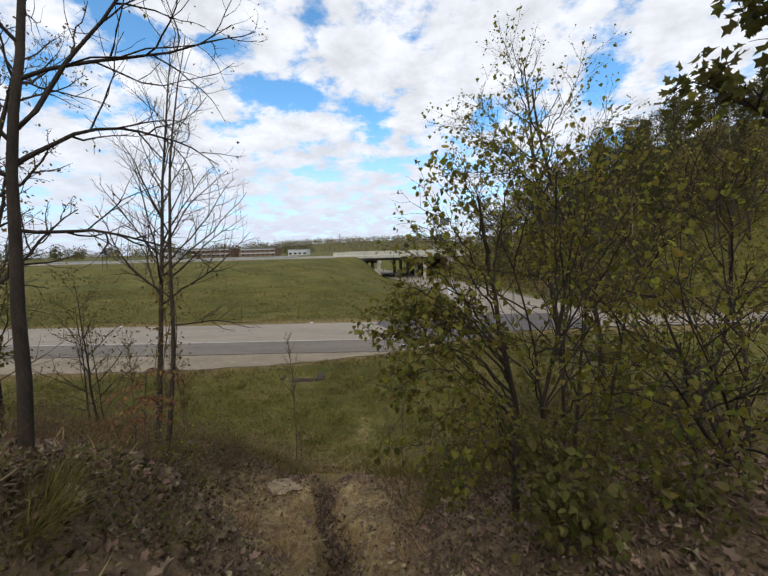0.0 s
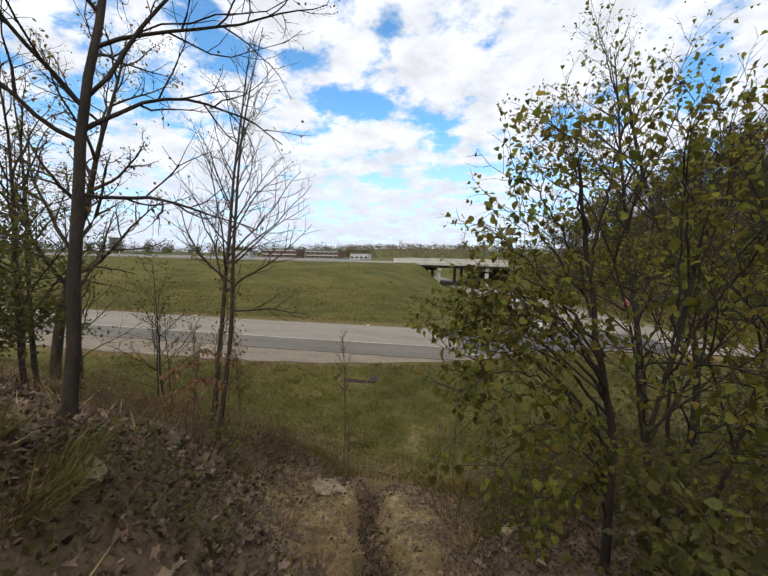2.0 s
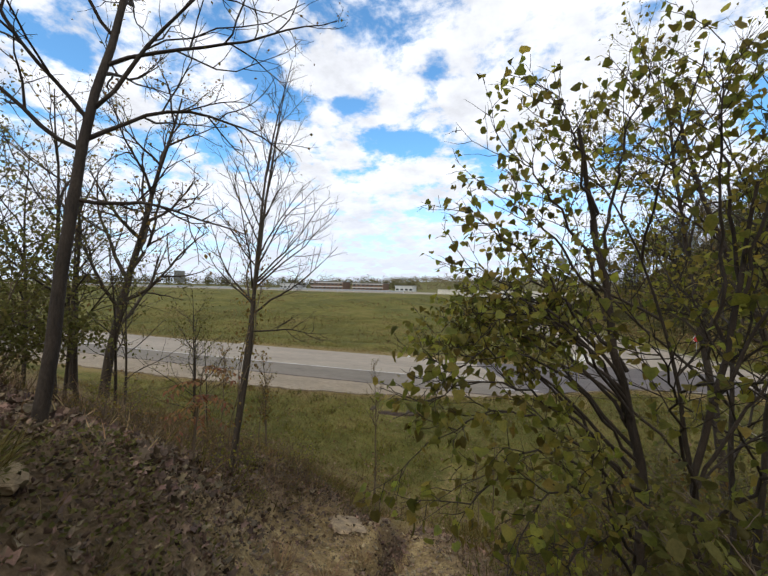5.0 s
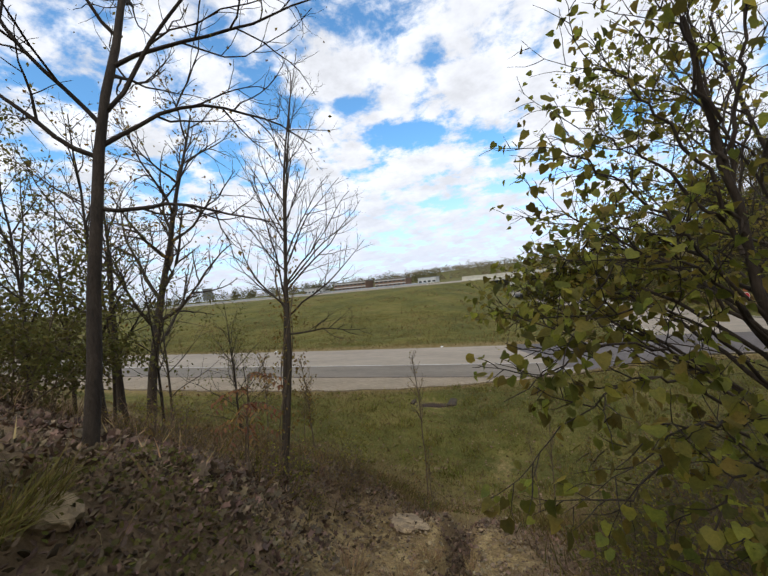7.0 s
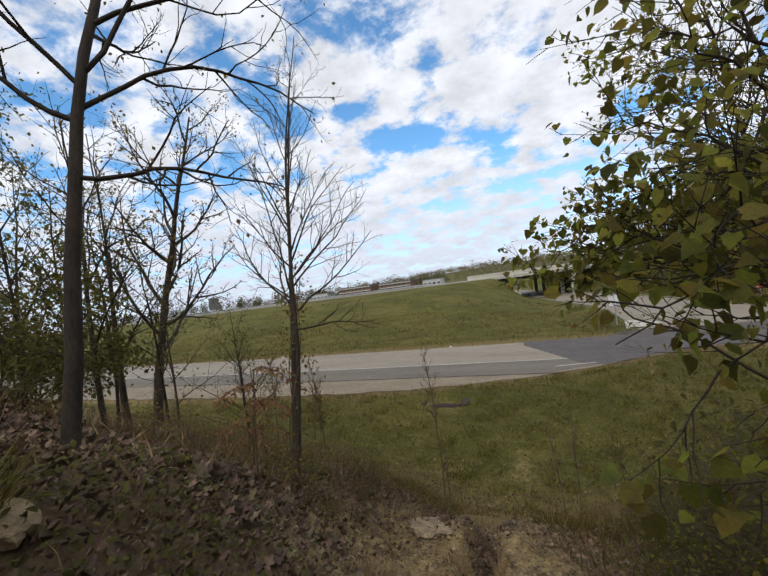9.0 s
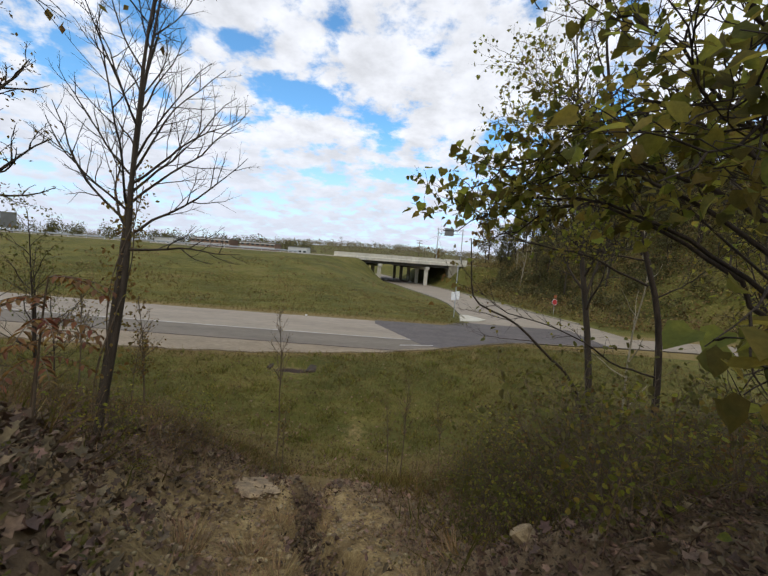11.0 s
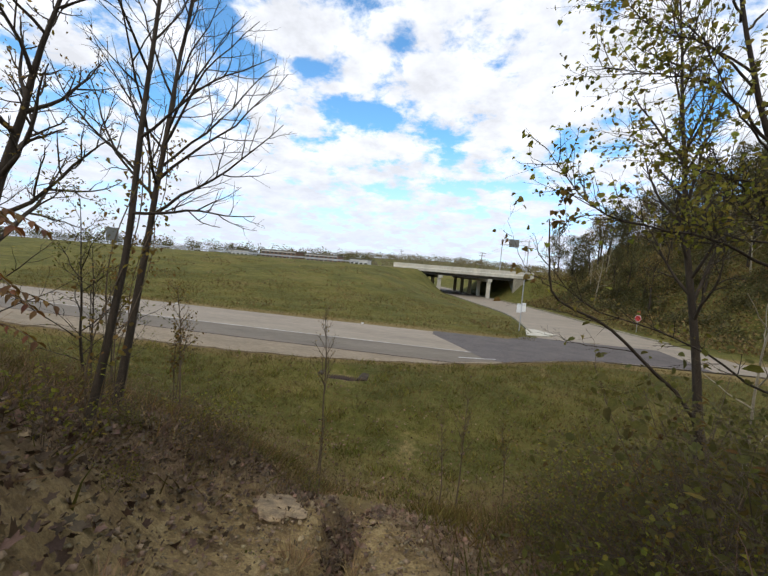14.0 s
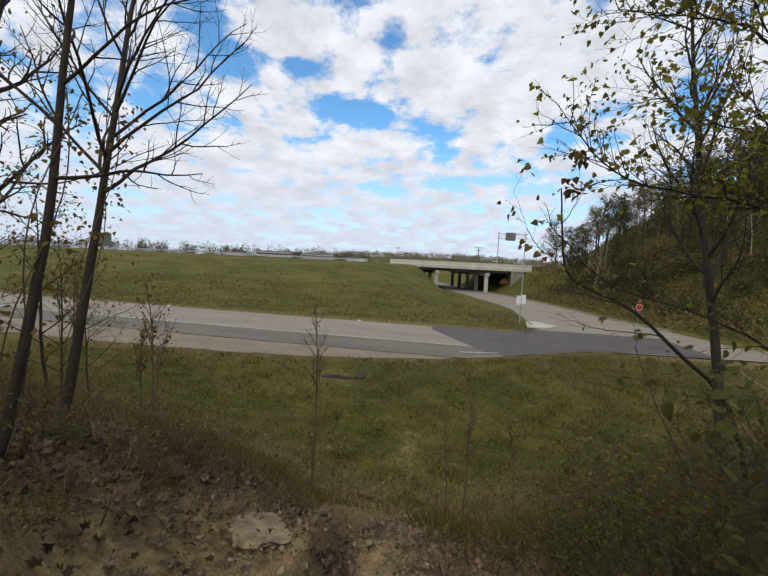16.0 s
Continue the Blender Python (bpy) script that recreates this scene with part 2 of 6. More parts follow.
WOOD_POLE = material("pole_wood", (0.17, 0.135, 0.10), 0.9, scale=3, spread=0.35, bump=0.4, stretch=(1, 1, 0.2))
CABLE = material("cable_black", (0.03, 0.03, 0.03), 0.6, scale=3, spread=0.1, bump=0)
BRICK_FAR = material("far_brick", (0.24, 0.155, 0.125), 0.9, scale=0.3, spread=0.2, bump=0)
WALL_WHITE = material("far_wall_white", (0.62, 0.60, 0.56), 0.8, scale=0.3, spread=0.15, bump=0)
ROOF_GREY = material("far_roof", (0.20, 0.20, 0.21), 0.8, scale=0.3, spread=0.2, bump=0)
GLASS_DARK = material("far_window_glass", (0.05, 0.06, 0.07), 0.15, scale=1, spread=0.2, bump=0, spec=0.6)
IRON = material("rusted_iron", (0.09, 0.06, 0.045), 0.8, metal=0.3, scale=6, spread=0.4, bump=0.4)


def ground_material():
    """Grass, bare path, leaf litter and brush soil, by zones kept on the sheet."""
    mat = bpy.data.materials.new("ground_soil_and_grass")
    mat.use_nodes = True
    nt = mat.node_tree
    N = nt.nodes.new
    bs = nt.nodes["Principled BSDF"]
    co = N("ShaderNodeTexCoord").outputs["Object"]

    def nz(sc, det, rough=0.6, stretch=None):
        n = N("ShaderNodeTexNoise")
        n.inputs["Scale"].default_value, n.inputs["Detail"].default_value, n.inputs["Roughness"].default_value = sc, det, rough
        if stretch:
            mp = N("ShaderNodeMapping")
            mp.inputs["Scale"].default_value = stretch
            wire(nt, co, mp.inputs[0])
            wire(nt, mp.outputs[0], n.inputs["Vector"])
        else:
            wire(nt, co, n.inputs["Vector"])
        return n.outputs[0]

    def ramp(fac, *stops):
        r = N("ShaderNodeValToRGB")
        wire(nt, fac, r.inputs[0])
        el = r.color_ramp.elements
        while len(el) < len(stops):
            el.new(0.5)
        for e, (p, c) in zip(el, stops):
            e.position, e.color = p, (*warm(c), 1)
        return r.outputs[0]

    def mix(f, a, b):
        n = N("ShaderNodeMix")
        n.data_type = "RGBA"
        for s, v in ((n.inputs["Factor"], f), (n.inputs["A"], a), (n.inputs["B"], b)):
            wire(nt, v, s)
        return n.outputs["Result"]

    def zone(name, sharp=0.25, scale=5.0):
        a = N("ShaderNodeAttribute")
        a.attribute_name = name
        add = N("ShaderNodeMath")
        add.operation = "ADD"
        off = N("ShaderNodeMath")
        off.operation = "MULTIPLY_ADD"
        wire(nt, nz(scale, 5), off.inputs[0])
        off.inputs[1].default_value, off.inputs[2].default_value = 0.8, -0.4
        wire(nt, a.outputs["Fac"], add.inputs[0])
        wire(nt, off.outputs[0], add.inputs[1])
        r = N("ShaderNodeMapRange")
        wire(nt, add.outputs[0], r.inputs[0])
        r.inputs[1].default_value, r.inputs[2].default_value = 0.5 - sharp, 0.5 + sharp
        return r.outputs[0]

    far = ramp(nz(0.16, 9, 0.7, (0.7, 1.6, 1.6)), (0.34, (0.048, 0.060, 0.012)), (0.46, (0.088, 0.098, 0.018)), (0.55, (0.145, 0.138, 0.030)), (0.66, (0.18, 0.142, 0.055)))
    tuft = ramp(nz(1.3, 8, 0.75, (0.55, 1.6, 1.6)), (0.32, (0.034, 0.040, 0.016)), (0.50, (0.085, 0.085, 0.030)), (0.68, (0.19, 0.158, 0.08)))
    half = N("ShaderNodeValue")
    half.outputs[0].default_value = 0.5
    grass = mix(half.outputs[0], far, tuft)
    soil = ramp(nz(3.0, 9, 0.7), (0.32, (0.12, 0.084, 0.05)), (0.45, (0.25, 0.183, 0.10)), (0.56, (0.36, 0.275, 0.15)), (0.70, (0.48, 0.385, 0.225)))
    litter = ramp(nz(11.0, 8, 0.7), (0.25, (0.095, 0.068, 0.048)), (0.5, (0.20, 0.145, 0.097)), (0.75, (0.34, 0.25, 0.165)))
    dry = ramp(nz(0.9, 7, 0.7), (0.3, (0.15, 0.125, 0.055)), (0.55, (0.20, 0.155, 0.075)), (0.8, (0.14, 0.10, 0.06)))
    col = mix(zone("dry"), grass, dry)
    col = mix(zone("litter"), col, litter)
    grit = N("ShaderNodeMapRange")
    wire(nt, nz(34.0, 6, 0.75), grit.inputs[0])
    grit.inputs[1].default_value, grit.inputs[2].default_value = 0.3, 0.7
    grit.inputs[3].default_value, grit.inputs[4].default_value = 0.55, 1.35
    rough_soil = N("ShaderNodeHueSaturation")
    wire(nt, soil, rough_soil.inputs["Color"])
    wire(nt, grit.outputs[0], rough_soil.inputs["Value"])
    col = mix(zone("path"), col, rough_soil.outputs[0])
    wire(nt, col, bs.inputs["Base Color"])
    bs.inputs["Roughness"].default_value, bs.inputs["Specular IOR Level"].default_value = 0.95, 0.15
    b = N("ShaderNodeBump")
    b.inputs["Strength"].default_value, b.inputs["Distance"].default_value = 1.0, 0.07
    wire(nt, nz(14.0, 9, 0.7), b.inputs["Height"])
    wire(nt, b.outputs[0], bs.inputs["Normal"])
    return mat


SOIL = ground_material()


# ---- shape helpers ----
def thing(name, label="", category="", group="", kind="", at=(0, 0, 0)):
    ob = new(name)
    ob.location = at
    ob.empty_display_size = 0.2
    return tagged(ob, label, category, group, kind)


def link(name, me, mat, parent=None, label="", at=None):
    ob = new(name, me)
    if mat and not me.materials:
        me.materials.append(mat)
    if parent:
        ob.parent = parent
    if at is not None:
        ob.location = at
    return tagged(ob, label) if label else ob


def mesh_of(name, verts, faces, smooth=False):
    """A mesh from arrays; faces is one array of rows of equal length, or a list."""
    me = bpy.data.meshes.new(name)
    verts = np.asarray(verts, np.float32)
    if isinstance(faces, np.ndarray):
        k = faces.shape[1]
        me.vertices.add(len(verts))
        me.vertices.foreach_set("co", verts.ravel())
        me.loops.add(faces.size)
        me.loops.foreach_set("vertex_index", faces.ravel().astype(np.int32))
        me.polygons.add(len(faces))
        me.polygons.foreach_set("loop_start", np.arange(0, faces.size, k, dtype=np.int32))
        me.update(calc_edges=True)
        me.validate()
    else:
        me.from_pydata(verts.tolist(), [], faces)
    if smooth:
        me.polygons.foreach_set("use_smooth", np.ones(len(me.polygons), bool))
    return me


def part(name, bm, mat, parent=None, label="", smooth=False):
    me = bpy.data.meshes.new(name)
    bm.normal_update()
    bm.to_mesh(me)
    bm.free()
    if smooth:
        for p in me.polygons:
            p.use_smooth = True
    return link(name, me, mat, parent, label)


def box(bm, x0, x1, y0, y1, z0, z1, bevel=0.0):
    r = bmesh.ops.create_cube(bm, size=1)["verts"]
    for v in r:
        v.co = Vector((x0 + (v.co.x + 0.5) * (x1 - x0), y0 + (v.co.y + 0.5) * (y1 - y0), z0 + (v.co.z + 0.5) * (z1 - z0)))
    if bevel:
        bmesh.ops.bevel(bm, geom=list({e for v in r for e in v.link_edges}), offset=bevel, segments=1, affect="EDGES")
    return bm


def boxes(*bs, bevel=0.0):
    bm = bmesh.new()
    for b in bs:
        box(bm, *b, bevel=bevel)
    return bm


def rod(points, radii, sides=8):
    """Vertices and faces of one round, tapered tube along points."""
    pts = [Vector(p) for p in points]
    n = len(pts)
    verts, faces = [], []
    ref = Vector((0.31, 0.17, 0.93))
    for i, p in enumerate(pts):
        d = (pts[min(i + 1, n - 1)] - pts[max(i - 1, 0)])
        d = d.normalized() if d.length > 1e-9 else Vector((0, 0, 1))
        if abs(d.dot(ref)) > 0.95:
            ref = Vector((1, 0.2, 0))
        a = d.cross(ref).normalized()
        b = d.cross(a)
        for k in range(sides):
            w = 2 * math.pi * k / sides
            verts.append(p + (a * math.cos(w) + b * math.sin(w)) * radii[i])
    for i in range(n - 1):
        for k in range(sides):
            k2 = (k + 1) % sides
            faces.append((i * sides + k, i * sides + k2, (i + 1) * sides + k2, (i + 1) * sides + k))
    return verts, faces


def tubes_mesh(name, rods):
    """One mesh of many tubes: (points, radii, sides)."""
    V, F = [], []
    for pts, rad, sides in rods:
        v, f = rod(pts, rad, sides)
        o = len(V)
        V += [tuple(c) for c in v]
        F += [(a + o, b + o, c + o, d + o) for a, b, c, d in f]
    return mesh_of(name, np.array(V), np.array(F, np.int32), smooth=True)


# ---- the lie of the land ----
def lerp_table(xs, ys):
    xs, ys = np.array(xs, float), np.array(ys, float)

    def f(v):
        i = np.clip(np.searchsorted(xs, v) - 1, 0, len(xs) - 2)
        t = np.clip((v - xs[i]) / (xs[i + 1] - xs[i]), 0, 1)
        m = np.gradient(ys, xs)
        h = xs[i + 1] - xs[i]
        return ((2 * t**3 - 3 * t**2 + 1) * ys[i] + (t**3 - 2 * t**2 + t) * h * m[i] + (-2 * t**3 + 3 * t**2) * ys[i + 1] + (t**3 - t**2) * h * m[i + 1])
    return f


def ss(a, b, v):
    t = np.clip((v - a) / (b - a), 0, 1)
    return t * t * (3 - 2 * t)


ROAD_Y1 = 36.6
south = lerp_table([-60, -30, -6, 0, 2.7, 4, 7.2, 9, 11, 13.5, 16.5, 20, 23, 24.5, 30], [22, 17, 8.7, 5.85, 4.35, 3.7, 2.0, 1.35, 0.2, -1.1, -1.35, -0.5, -0.05, -0.06, -0.06])
bank_fade = lerp_table([-10, 0, 3, 5, 8, 12, 17, 20], [1, 1, 0.98, 0.82, 0.64, 0.36, 0, 0])
left_edge = lerp_table([30, 41.4, 57, 75, 98, 140, 200], [8.0, 8.1, 8.3, 4.2, -1.5, -14, -34])     # of the side road
right_edge = lerp_table([30, 43, 48.5, 66, 80, 92, 140, 200], [23, 21.7, 19.9, 16.6, 13, 9.3, -5, -25])


gully_line = lerp_table([0, 3, 4, 5.5, 7, 8.5, 11, 14], [-0.5, -0.52, -0.66, -1.05, -1.52, -1.74, -2.0, -1.7])
road_line = lerp_table([-420, -100, -40, -20, -13, -7, -4, 0, 2, 5.5, 9, 12, 18, 40, 110], [170, 29, 22.8, 22.4, 22.6, 23.4, 24.2, 25.6, 26.6, 28.7, 30.8, 31.6, 32, 32.2, 36])


def path_x(y):
    return -0.75 - 0.13 * np.clip(y - 2, 0, 9) + 0.25 * np.clip(y - 11, 0, 6)


def gully_x(y):
    return gully_line(np.clip(y, 0, 14)) + 0.06 * np.sin(y * 2.7) + 0.03 * np.sin(y * 6.1)


def bare_soil(x, y):
    d = x - gully_x(y)
    w = np.where(d < 0, 0.75 + 1.3 * ss(2.6, 3.8, y) + 0.6 * ss(4.2, 5.2, y) * ss(7.6, 6.4, y), 0.62 + 0.6 * ss(4.2, 6.0, y) + 0.15 * np.sin(1.9 * y))
    return np.exp(-np.abs(d / w) ** 5) * ss(10.8, 7.6, y)


def near_edge(x):
    """The road's edge towards the field."""
    return road_line(np.clip(x, -400, 100))


def height(x, y):
    x, y = np.asarray(x, float), np.asarray(y, float)
    z = np.where(y < 30, south(np.clip(y, -60, 30)), -0.06)
    near = 1 - ss(14, 21, y)
    # the bank beside the path, and the hillside beyond it
    z = z + np.where(y < 21, 1.34 * ss(-0.35 - 0.62 * np.clip(y - 2.6, 0, 3.8), -2.7 - 0.6 * np.clip(y - 3, 0, 3.4), x) * bank_fade(np.clip(y, -10, 20)) + 0.15 * np.clip(-x - 3, 0, 30) * near, 0)
    z = z + np.where(y < 21, (0.35 * ss(0.6, 2.2, x) + 0.05 * np.clip(x - 2.2, 0, 40)) * near, 0)
    z = z + np.where(y < 8, 0.68 * ss(-0.15, 0.95, x) * ss(0.2, 1.9, y) * ss(6.4, 4.0, y), 0)      # bank under the shrub
    # washed-out gully down the path
    g = np.exp(-np.abs((x - gully_x(y)) / 0.30) ** 4) * ss(12, 9, y) * ss(0.5, 2.6, y)
    z = z - 0.55 * g
    z = z - 0.3 * np.exp(-((x + 5.4) / 1.1) ** 4 - ((y - 21.7) / 0.6) ** 4)      # hollow of the drain
    # the highway bank
    up = 5.45 * ss(ROAD_Y1 + 0.6, 79, y) ** 0.92
    up = np.where(y > 79, 5.45, up) - 0.9 * ss(118, 140, y)
    wide = 9 + 13 * ss(90, 72, y) * ss(40, 52, y)
    l, r = left_edge(np.clip(y, 30, 200)), right_edge(np.clip(y, 30, 200))
    cut = np.where(y < 135, ss(0.8, wide, l - x), ss(135, 160, y))
    # wooded hill beyond the side road
    e = x - r - 1.5
    hill = np.clip(e, 0, 14) * 0.20 + np.clip(e - 8, 0, 60) * 0.60
    hill = np.minimum(hill, 31 - 4 * np.exp(-np.clip(e, 0, 99) / 40))
    hill = hill * ss(40, 50, y + 0.10 * np.clip(x - 20, 0, 60)) * (1 - 0.75 * ss(74, 92, y) * ss(40, 12, x))
    hill = hill * (1 - ss(92, 128, y))
    right_bank = 5.4 * ss(83, 90, y) * ss(126, 116, y) * ss(1.5, 8.5, x - r)
    hill = np.maximum(hill, right_bank)
    north = np.maximum(up * cut, hill)
    z = np.where(y > ROAD_Y1, np.maximum(z, north), z)
    # ground climbs again to the east of the field
    z = z + np.where(y < 24, 0.22 * np.clip(x - 12, 0, 40) * ss(23.5, 14, y), 0)
    # far country
    z = z + 22 * ss(420, 900, y) * np.exp(-((x + 20) / 330.0) ** 2)
    return z


def ground_z(x, y):
    return float(height(np.array([x]), np.array([y]))[0])


def build_ground():
    def axis(fine0, fine1, step, outs):
        a = list(np.arange(fine0, fine1, step))
        for end, st, grow_ in outs:
            v, s = (a[-1], st) if end > 0 else (a[0], st)
            while abs(v) < abs(end):
                s *= grow_
                v = v + s if end > 0 else v - s
                a.append(v) if end > 0 else a.insert(0, v)
        return np.array(a)

    xs = axis(-4.0, 2.4, 0.07, [(2600, 0.07, 1.07), (-2600, 0.07, 1.07)])
    mid = list(np.arange(-1.0, 2.0, 0.15)) + list(np.arange(2.0, 10.4, 0.07)) + list(np.arange(10.4, 17.0, 0.15)) + list(np.arange(17.0, 42.0, 0.4)) + list(np.arange(42, 130, 1.2))
    ys = np.array(mid)
    v, s, tail = ys[-1], 1.2, []
    while v < 3600:
        s *= 1.12
        v += s
        tail.append(v)
    v, s, headrows = -1.0, 0.1, []
    while v > -300:
        s *= 1.2
        v -= s
        headrows.insert(0, v)
    ys = np.array(headrows + mid + tail)
    X, Y = np.meshgrid(xs, ys)
    Z = height(X, Y)
    # uneven soil, finest on the path
    R = np.zeros_like(Z)
    for i in range(len(ys)):
        if -3 < ys[i] < 40:
            for j in range(len(xs)):
                if -14 < xs[j] < 14:
                    p = Vector((xs[j], ys[i], 0))
                    w = 0.06 if ys[i] < 14 else 0.03
                    R[i, j] = w * noise.fractal(p * 1.1, 1.0, 2.0, 3) + 0.045 * noise.fractal(p * 4.0, 0.8, 2.0, 4) * (1 if ys[i] < 13 else 0.3)
    R[(Y > near_edge(X) - 0.4) & (Y < ROAD_Y1 + 0.5)] = 0
    # worn ledges of soft rock across the bare soil
    bare = np.exp(-((X - gully_x(Y) + 0.4) / 1.7) ** 4) * ss(2.2, 3.2, Y) * ss(10, 8, Y)
    step = 0.17
    q = (Z + 2.2 * R + 0.12 * np.sin(X * 1.7 + Y * 0.6)) / step
    fr = q - np.floor(q)
    ledge = step * (ss(0.62, 0.98, fr) - fr)
    Z = Z + R + 0.75 * bare * ledge
    far = (Y > 38) | (np.abs(X) > 14)
    bumps = 0.07 * np.sin(Y * 2.1 + 0.8 * np.sin(X * 0.23)) * np.sin(X * 0.17 + 1) + 0.12 * np.sin(X * 0.9 + 1.3 * np.sin(Y * 0.37)) * np.sin(Y * 0.8 + np.sin(X * 0.31)) + 0.05 * np.sin(X * 2.3 + Y * 1.1)
    Z = Z + np.where((Y > 39) & (Y < 78) & (X < left_edge(np.clip(Y, 30, 200)) - 3), bumps, 0)
    ny, nx = X.shape
    I = np.arange(ny * nx).reshape(ny, nx)
    F = np.stack([I[:-1, :-1], I[:-1, 1:], I[1:, 1:], I[1:, :-1]], -1).reshape(-1, 4)
    me = mesh_of("ground", np.stack([X, Y, Z], -1).reshape(-1, 3), F.astype(np.int32), smooth=True)
    wl = np.where(X < path_x(Y), 0.95 + 0.9 * ss(2.5, 4, Y) * ss(8, 6, Y), 0.95)
    pathz = bare_soil(X, Y) * (1 - 0.8 * np.exp(-((X - gully_x(Y)) / 0.2) ** 2)) + 0.45 * np.exp(-((X + 1.5) / 0.7) ** 2 - ((Y - 16.7) / 1.6) ** 2)
    pathz += 0.55 * np.exp(-((X - 4.7 - 0.2 * (Y - 22)) / 0.3) ** 2) * ss(23, 25, Y) * ss(29.5, 28, Y)
    pathz += 0.5 * np.exp(-((X + 5.4) / 1.7) ** 2 - ((Y - 21.5) / 0.9) ** 2)
    litter = ss(12.5, 9.0, Y + 0.25 * np.abs(X + 1)) * ss(-28, -16, X)
    dry = 0.55 * ss(17, 12, Y) + 0.75 * ss(ROAD_Y1 + 3.0, ROAD_Y1 + 0.5, Y) * (Y > 30) + 0.8 * ss(-1.1, 0.1, Y - near_edge(X)) * (Y < 32) + 0.25
    for name, val in (("path", pathz), ("litter", litter), ("dry", dry)):
        at = me.attributes.new(name, "FLOAT", "POINT")
        at.data.foreach_set("value", np.clip(val, 0, 1).astype(np.float32).ravel())
    return tagged(link("ground", me, SOIL), "grassy ground with a bare eroded dirt path and leaf litter", "ground", kind="structure")


build_ground()


# ---- roads ----
def strip(name, mat, edge_a, edge_b, ys_or_xs, along, z=0.0, label="", thick=0.25):
    """A paved band between two edges, with a real thickness."""
    top, V, F = [], [], []
    for s in ys_or_xs:
        for e in (edge_a, edge_b):
            c = (s, e(s)) if along == "x" else (e(s), s)
            V.append((*c, z))
    n = len(V)
    V += [(x, y, z - thick) for x, y, z in V]
    for i in range(0, n - 2, 2):
        q = (i, i + 1, i + 3, i + 2) if along == "y" else (i, i + 2, i + 3, i + 1)
        F.append(q)
        F.append((i, i + 2, n + i + 2, n + i))
        F.append((i + 1, n + i + 1, n + i + 3, i + 3))
    me = mesh_of(name, np.array(V), F)
    bm = bmesh.new()
    bm.from_mesh(me)
    bmesh.ops.recalc_face_normals(bm, faces=bm.faces)
    bm.to_mesh(me)
    bm.free()
    return tagged(link(name, me, mat), label, "road", kind="structure")


RX = [-420, -300, -200, -140, -100, -70, -50, -40, -30, -20, -10, 0, 10, 20, 30, 45, 70, 110, 170]


def bend(x):
    return 0.0009 * max(0, -x - 12) ** 2 + 0.0006 * max(0, x - 16) ** 2


strip("road", PAVE_LIGHT, lambda x: max(29.4 + bend(x), float(near_edge(x)) + 0.1), lambda x: ROAD_Y1 + bend(x), RX, "x", 0.02, "pale worn concrete road lane beside the grass bank")
strip("road", PAVE_MID, lambda x: max(25.9 + bend(x), float(near_edge(x)) + 0.1), lambda x: max(29.4 + bend(x), float(near_edge(x)) + 0.2), RX, "x", 0.02, "grey worn asphalt road lane")
strip("road", PAVE_SHOULDER, lambda x: float(near_edge(x)) + 0.10 * math.sin(x * 1.7) + 0.06 * math.sin(x * 4.1), lambda x: max(25.9 + bend(x), float(near_edge(x)) + 0.5), RX[:7] + [k * 0.5 for k in range(-78, 30)], "x", 0.015, "pale broken concrete road shoulder")
strip("road_line", PAINT_WHITE, lambda x: 29.45 + bend(x), lambda x: 29.56 + bend(x), [x for x in RX if x <= 0] + [1.5], "x", 0.026, "faded white edge line on the road", thick=0.004)
strip("road_joint", IRON, lambda x: 25.78 + bend(x) + 0.05 * math.sin(x * 2.3), lambda x: 25.93 + bend(x), list(range(-60, 2, 1)), "x", 0.026, "dark tarred joint along the road", thick=0.004)
SY = [34.5, 37, 39, 41.4, 44, 47, 51, 55, 60, 66, 72, 80, 88, 98, 110, 125, 150, 200]
strip("side_road", PAVE_LIGHT, lambda y: float(left_edge(y)), lambda y: float(right_edge(y)), SY, "y", 0.012, "pale concrete side road running under the bridge")
strip("road_patch", PAVE_DARK, lambda x: max(26.5 + max(0, (3 - x)) * 2.0, float(near_edge(x)) + 0.05), lambda x: ROAD_Y1 + 0.3 if x < 7 else ROAD_Y1 + 2.6, [-1.4, 0, 1.2, 2.2, 3.4, 5, 7, 8.2, 10, 12, 14, 16, 18], "x", 0.03, "dark newly laid asphalt patch at the junction", thick=0.01)
strip("road_line", PAINT_WHITE, lambda x: 27.7 + 0.25 * (x - 2), lambda x: 27.86 + 0.25 * (x - 2), [0.6, 1.3, 2.2, 3.0], "x", 0.036, "worn white stop line across the junction", thick=0.004)


def kerb(name, edge, ys, side):
    bm = bmesh.new()
    prof = [(0, 0), (0, 0.14), (0.03, 0.17), (0.17, 0.17), (0.2, 0.14), (0.2, 0)]
    rows = [[bm.verts.new((edge(y) + side * px_, y, pz)) for px_, pz in prof] for y in ys]
    for a, b in zip(rows, rows[1:]):
        for i in range(len(prof) - 1):
            bm.faces.new((a[i], a[i + 1], b[i + 1], b[i]))
    bmesh.ops.recalc_face_normals(bm, faces=bm.faces)
    return tagged(part(name, bm, CONCRETE_GREY), "weathered concrete kerb along the side road", "kerb", kind="structure")


